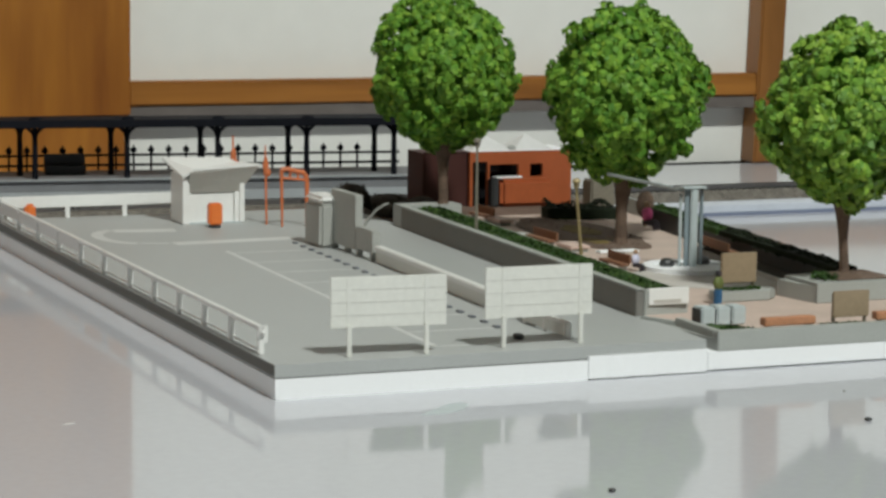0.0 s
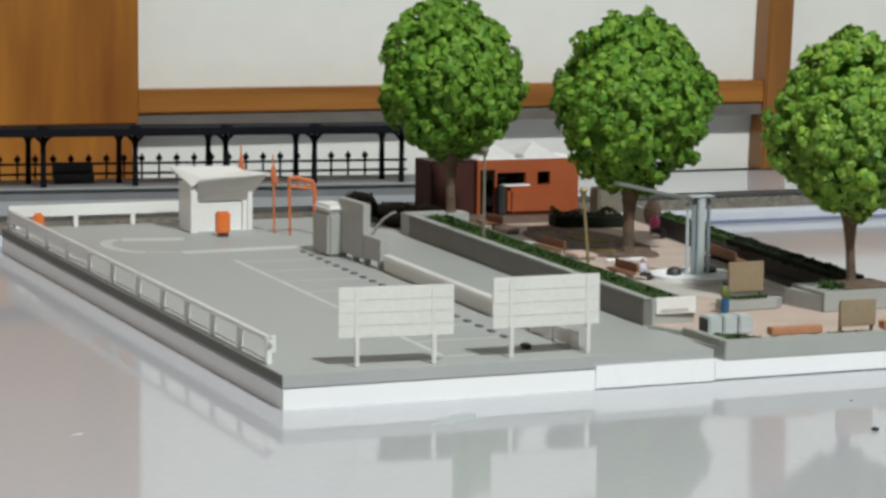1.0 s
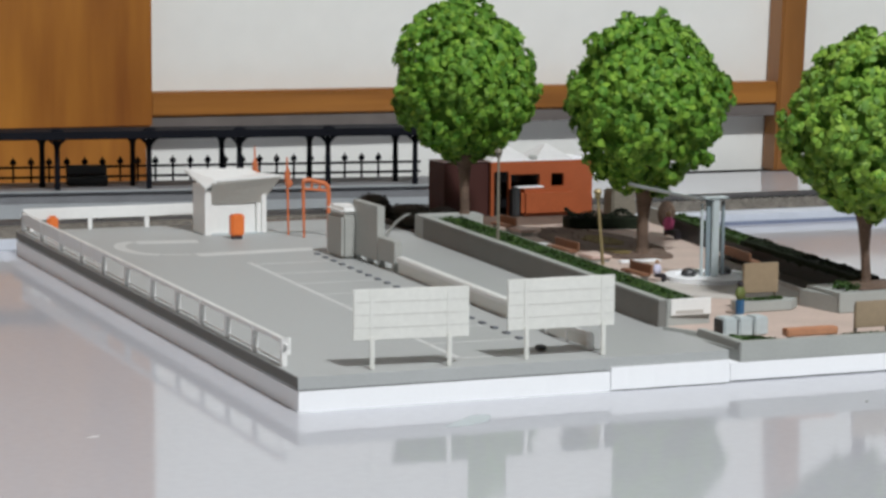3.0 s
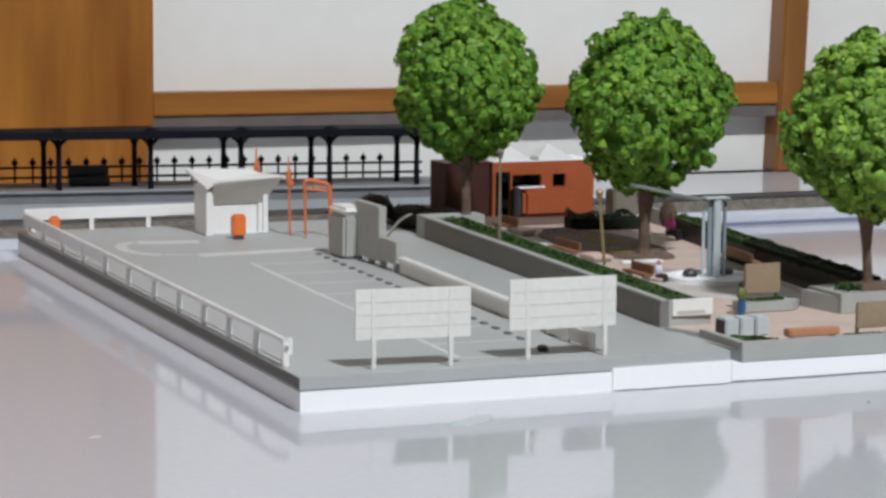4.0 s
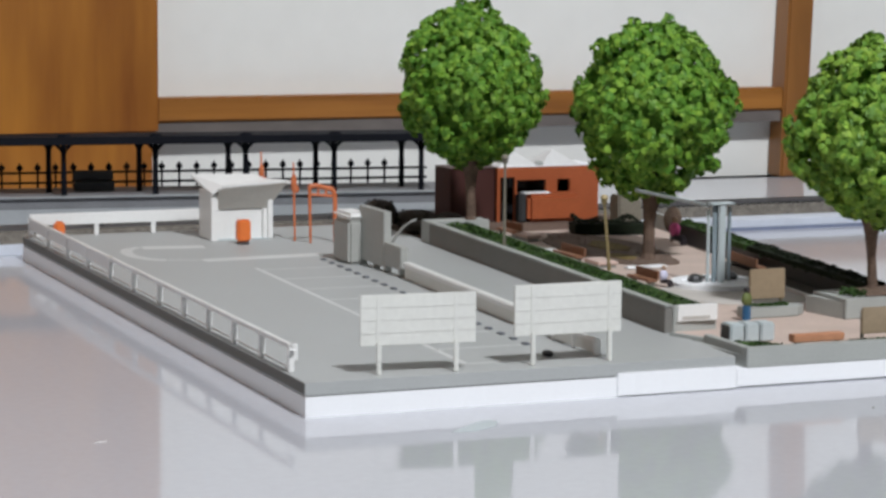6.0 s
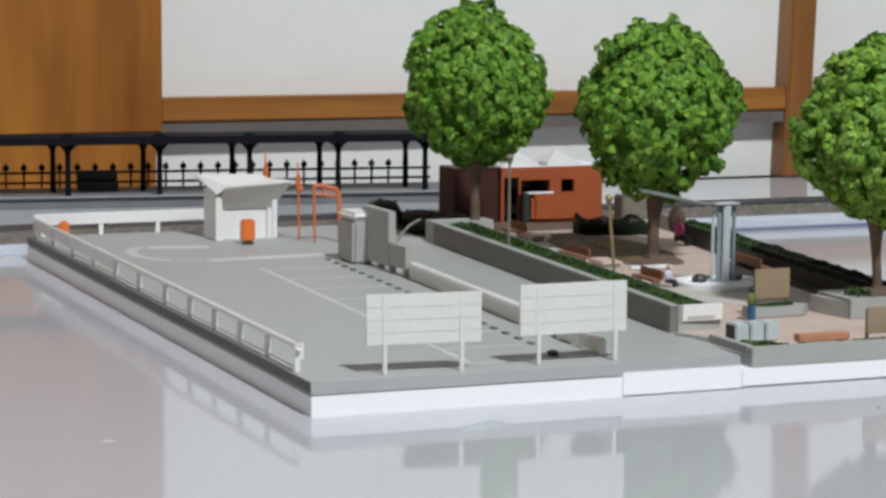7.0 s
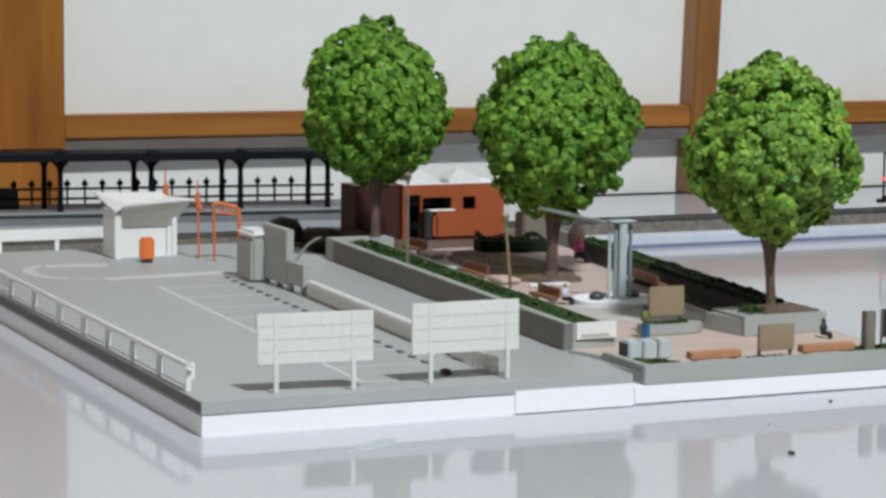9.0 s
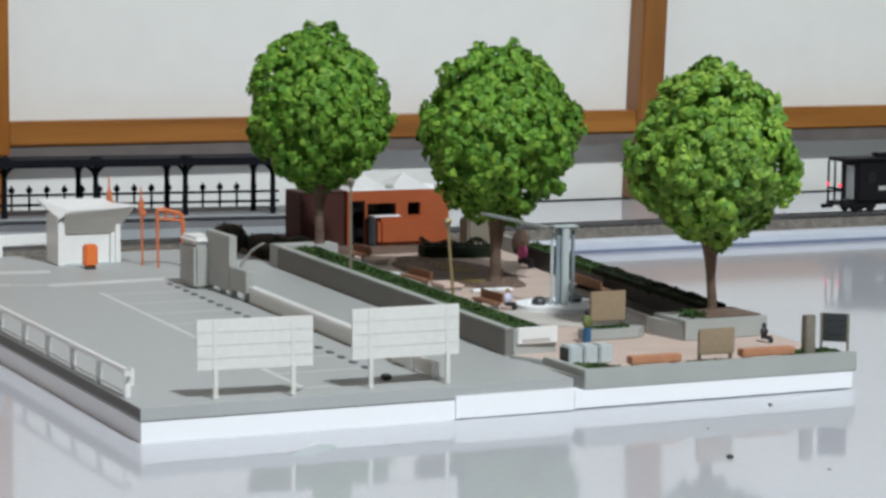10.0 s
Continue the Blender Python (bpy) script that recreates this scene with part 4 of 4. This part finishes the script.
# blue grey strip added as the contact shadow at the board's foot
part("contact_shade", box(29.2, 150, 38.4, 38.68, 0, 0.14), BLUE_SHADE, track_board)
bed_ = thing("track_bed", 0, 0, 0, "brown grey ballast track bed with two rails", "railway track")
tb = bmesh.new()
vs = []
for x in (-60, 150):
    vs.append([tb.verts.new((x, y, z)) for y, z in ((40.4, 0.5), (40.75, 0.98), (43.1, 0.98), (43.45, 0.5))])
for k in range(4):
    tb.faces.new((vs[0][k], vs[0][(k + 1) % 4], vs[1][(k + 1) % 4], vs[1][k]))
tb.faces.new(vs[0])
tb.faces.new(vs[1])
bmesh.ops.recalc_face_normals(tb, faces=tb.faces)
part("ballast", tb, BALLAST, bed_)
for y in (41.45, 42.35):
    part("rail", box(-60, 150, y - 0.05, y + 0.05, 0.985, 1.15), STEEL, bed_)
first_sleeper = part("sleeper", box(0, 0.2, 40.95, 42.9, 0.982, 1.03), DARK, bed_)
first_sleeper.location.x = 20 * CM
for k in range(1, 120):
    ob = new("sleeper", first_sleeper.data)
    ob.parent = bed_
    ob.location.x = (20 + 0.45 * k) * CM

GREEN_CAR = material("bright_green_car_paint", (0.16, 0.5, 0.06), 0.4, 0, 6, 0.06, 0.05)
WHITE_CAR = material("white_car_paint", (0.74, 0.77, 0.76), 0.4, 0, 6, 0.04, 0.05)
RED_LAMP = bpy.data.materials.new("red_marker_lamp")
RED_LAMP.use_nodes = True
RED_LAMP.node_tree.nodes["Principled BSDF"].inputs["Base Color"].default_value = (0.8, 0.02, 0.04, 1)
RED_LAMP.node_tree.nodes["Principled BSDF"].inputs["Emission Color"].default_value = (1, 0.05, 0.1, 1)
RED_LAMP.node_tree.nodes["Principled BSDF"].inputs["Emission Strength"].default_value = 1.2
RAILTOP = 1.15


def truck(ob, px):
    t = part("truck", box(px - 0.8, px + 0.8, -0.62, 0.62, 0.22, 0.5, 0.05), BLACK, ob)
    for wx in (px - 0.5, px + 0.5):
        for wy in (-0.5, 0.42):
            part("wheel", rod((wx, wy, 0.24), (wx, wy + 0.08, 0.24), 0.24, 0.24, 16), BLACK, t)


def goods_car(x0, x1, mat, label, roof_mat, ribs=True):
    ob = thing("goods_car", x0, 41.9, RAILTOP, label, "railway car", "standing train")
    n = x1 - x0
    part("body", box(0.1, n - 0.1, -0.8, 0.8, 0.72, 3.22, 0.05), mat, ob)
    part("roof", box(0.05, n - 0.05, -0.84, 0.84, 3.225, 3.36, 0.06), roof_mat, ob)
    part("running_board", box(0.3, n - 0.3, -0.22, 0.22, 3.365, 3.43), BLACK, ob)
    part("underframe", box(0.0, n, -0.75, 0.7, 0.4, 0.715, 0.02), BLACK, ob)
    part("brake_gear", box(n * 0.35, n * 0.62, -0.5, 0.5, 0.12, 0.398, 0.04), BLACK, ob)
    for k in range(1, int(n) if ribs else 1):
        part("rib", box(k * n / int(n) - 0.03, k * n / int(n) + 0.03, -0.83, -0.802, 0.8, 3.15), mat, ob)
    part("door", box(n / 2 - 0.9, n / 2 + 0.9, -0.85 if ribs else -0.806, -0.835 if ribs else -0.802, 0.85, 3.1), mat, ob)
    part("coupler", box(-0.8, 0.0, -0.1, 0.1, 0.28, 0.5, 0.02), BLACK, ob)
    for x in (0.04, n - 0.1):
        part("ladder", box(x, x + 0.06, -0.86, -0.8, 0.75, 3.3), BLACK, ob)
    truck(ob, 1.3)
    truck(ob, n - 1.3)
    return ob


def caboose(x0):
    ob = thing("brake_van", x0, 41.9, RAILTOP, "black brake van with end platforms and red tail lamps", "railway car", "standing train")
    part("body", box(1.1, 6.9, -0.78, 0.78, 0.62, 2.75, 0.05), BLACK, ob)
    part("roof", box(0.15, 7.85, -0.86, 0.86, 2.76, 2.95, 0.07), BLACK, ob)
    for x in (2.6, 4.6):
        part("roof_vent", box(x, x + 0.9, -0.3, 0.3, 2.955, 3.16, 0.06), BLACK, ob)
    part("underframe", box(0.0, 8.0, -0.62, 0.62, 0.42, 0.615, 0.02), BLACK, ob)
    for x in (0.1, 7.8):
        part("railing", box(x, x + 0.08, -0.7, 0.7, 1.25, 1.35), BLACK, ob)
        for y in (-0.7, 0, 0.62):
            part("railing_post", box(x, x + 0.08, y, y + 0.08, 0.62, 2.76), BLACK, ob)
    part("end_door", box(1.08, 1.098, -0.35, 0.35, 0.7, 2.5), PALEBLUE, ob, "pale end door")
    for k in (1.7, 3.2, 5.0, 6.2):
        part("window", box(k, k + 0.5, -0.8, -0.782, 1.6, 2.2), GLASS_DARK, ob)
    for x, z, w in ((2.4, 1.2, 0.5), (4.6, 1.25, 0.7), (3.9, 1.8, 0.3)):
        part("marking", box(x, x + w, -0.787, -0.782, z, z + 0.22), PALE_GREY, ob, "pale worn marking")
    for y in (-0.6, 0.6):
        part("tail_lamp", ball(0.06, y, 1.5, 0.1, 0.1, 0.1), RED_LAMP, ob, "glowing red tail lamp")
    part("coupler", box(-0.7, 0.0, -0.1, 0.1, 0.28, 0.5, 0.03), BLACK, ob)
    truck(ob, 1.6)
    truck(ob, 6.3)


caboose(52.3)
goods_car(60.6, 68.4, WHITE_CAR, "white boxcar on dark trucks", BLACK, False)
goods_car(70.0, 86.3, GREEN_CAR, "bright green boxcar on dark trucks", GREEN_CAR)

RED_CAR = material("dark_red_car_paint", (0.12, 0.025, 0.02), 0.5, 0, 6, 0.1, 0.05)
YELLOW_CAR = material("yellow_orange_car_paint", (0.6, 0.3, 0.06), 0.45, 0, 6, 0.08, 0.05)


def tank_car(x0, n):
    ob = thing("tank_car", x0, 41.9, RAILTOP, "yellow orange tank car on dark trucks", "railway car", "standing train")
    part("tank", rod((0.7, 0, 1.85), (n - 0.7, 0, 1.85), 0.88, 0.88, 28), YELLOW_CAR, ob)
    for x in (0.7, n - 0.7):
        part("tank_end", ball(x, 0, 1.85, 0.3, 0.87, 0.87, None, 20, 12), YELLOW_CAR, ob)
    part("walkway", box(0.5, n - 0.5, -0.2, 0.2, 2.74, 2.82), YELLOW_CAR, ob)
    part("dome", rod((n / 2, 0, 2.7), (n / 2, 0, 3.05), 0.4, 0.36, 18), YELLOW_CAR, ob)
    part("underframe", box(0, n, -0.6, 0.6, 0.5, 0.75, 0.02), YELLOW_CAR, ob)
    for x in (1.3, n - 1.3):
        part("saddle", box(x - 0.25, x + 0.25, -0.6, 0.6, 0.75, 1.25, 0.02), YELLOW_CAR, ob)
    truck(ob, 1.3)
    truck(ob, n - 1.3)


def hopper(x0, n):
    ob = thing("hopper_car", x0, 41.9, RAILTOP, "low black hopper car with sloping ends", "railway car", "standing train")
    part("tub", prism([(0.8, -0.8), (n - 0.8, -0.8), (n - 0.8, 0.8), (0.8, 0.8)], 0.75, 2.2, 0.05), BLACK, ob)
    for s, x in ((1, 0.8), (-1, n - 0.8)):
        part("slope_sheet", slab_mesh([(x, -0.78, 1.0), (x, 0.78, 1.0), (x - 0.7 * s, 0.78, 2.1), (x - 0.7 * s, -0.78, 2.1)], 0.08), BLACK, ob)
    part("underframe", box(0, n, -0.6, 0.6, 0.45, 0.615, 0.02), BLACK, ob)
    truck(ob, 1.2)
    truck(ob, n - 1.2)


def steam_engine(x0):
    ob = thing("steam_locomotive", x0, 41.9, RAILTOP, "black steam locomotive with its boiler and cab", "locomotive", "standing train")
    part("boiler", rod((2.4, 0, 1.75), (8.6, 0, 1.75), 0.78, 0.72, 28), BLACK, ob)
    part("smokebox_door", rod((8.6, 0, 1.75), (8.8, 0, 1.75), 0.7, 0.5, 28), BLACK, ob)
    part("cab", box(0.4, 2.4, -0.8, 0.8, 0.7, 2.75, 0.04), BLACK, ob)
    part("cab_roof", box(0.1, 2.6, -0.88, 0.88, 2.76, 2.92, 0.06), BLACK, ob)
    part("chimney", rod((8.0, 0, 2.4), (8.0, 0, 2.95), 0.2, 0.26, 16), BLACK, ob)
    for x in (4.2, 6.0):
        part("dome", ball(x, 0, 2.5, 0.32, 0.32, 0.32), BLACK, ob)
    part("running_plate", box(2.4, 8.9, -0.8, 0.8, 0.85, 0.95, 0.02), BLACK, ob)
    part("frame", box(0.4, 8.9, -0.45, 0.45, 0.35, 0.85, 0.02), BLACK, ob)
    part("buffer_beam", box(8.9, 9.05, -0.8, 0.8, 0.4, 0.95, 0.02), BLACK, ob)
    part("headlamp", ball(8.75, 0, 2.55, 0.14, 0.14, 0.14), PALEWHITE, ob)
    for x in (3.2, 4.5, 5.8):
        for y in (-0.6, 0.5):
            part("driving_wheel", rod((x, y, 0.52), (x, y + 0.1, 0.52), 0.52, 0.52, 24), BLACK, ob)
    truck(ob, 7.8)


tank_car(87.4, 11.0)
hopper(99.1, 9.0)
goods_car(108.8, 123.1, RED_CAR, "dark red boxcar on dark trucks", RED_CAR)
tender = thing("tender", 123.9, 41.9, RAILTOP, "black coal tender behind the locomotive", "tender", "standing train")
part("body", box(0.1, 4.9, -0.78, 0.78, 0.62, 2.1, 0.06), BLACK, tender)
part("coal", box(0.8, 4.2, -0.6, 0.6, 2.1, 2.35, 0.15), BLACK, tender)
truck(tender, 1.1)
truck(tender, 3.9)
steam_engine(129.3)

# ---- scraps on the table ----
for k, (sx, sy, sr) in enumerate(((15.16, -8.55, 0.11), (4.09, -14.24, 0.1), (20.95, -1.57, 0.07), (16.94, -4.35, 0.05), (16.91, -11.11, 0.06))):
    speck = thing("speck", sx, sy, 0, "tiny dark crumb on the polished table" if k < 3 else "tiny grey crumb on the polished table", "crumb", "crumbs")
    part("crumb", ball(0, 0, sr * 0.5, sr, sr * 1.2, sr * 0.5), DARK if k < 3 else CONCRETE, speck)
smear = thing("film_scrap", 4.3, -3.0, 0, "thin pale curled scrap lying on the table", "scrap")
part("scrap", prism([(-1.0, -0.5), (-0.3, -0.55), (0.5, -0.1), (0.9, 0.5), (0.75, 0.85), (0.35, 0.8), (-0.35, 0.15)], 0, 0.012), PALEBLUE, smear)
# flat pale flecks painted in as glints on the polished top
for k, (sx, sy, turn) in enumerate(((-6.6, -1.4, 10), (24.2, -4.0, 30))):
    dust = thing("glint_fleck", sx, sy, 0, "tiny pale fleck painted as a glint on the table", "dust", "dust flecks", "", turn)
    part("fleck", prism([(-0.2, -0.03), (0.1, -0.07), (0.22, 0.02), (0.02, 0.07)], 0, 0.012), PALEWHITE, dust)
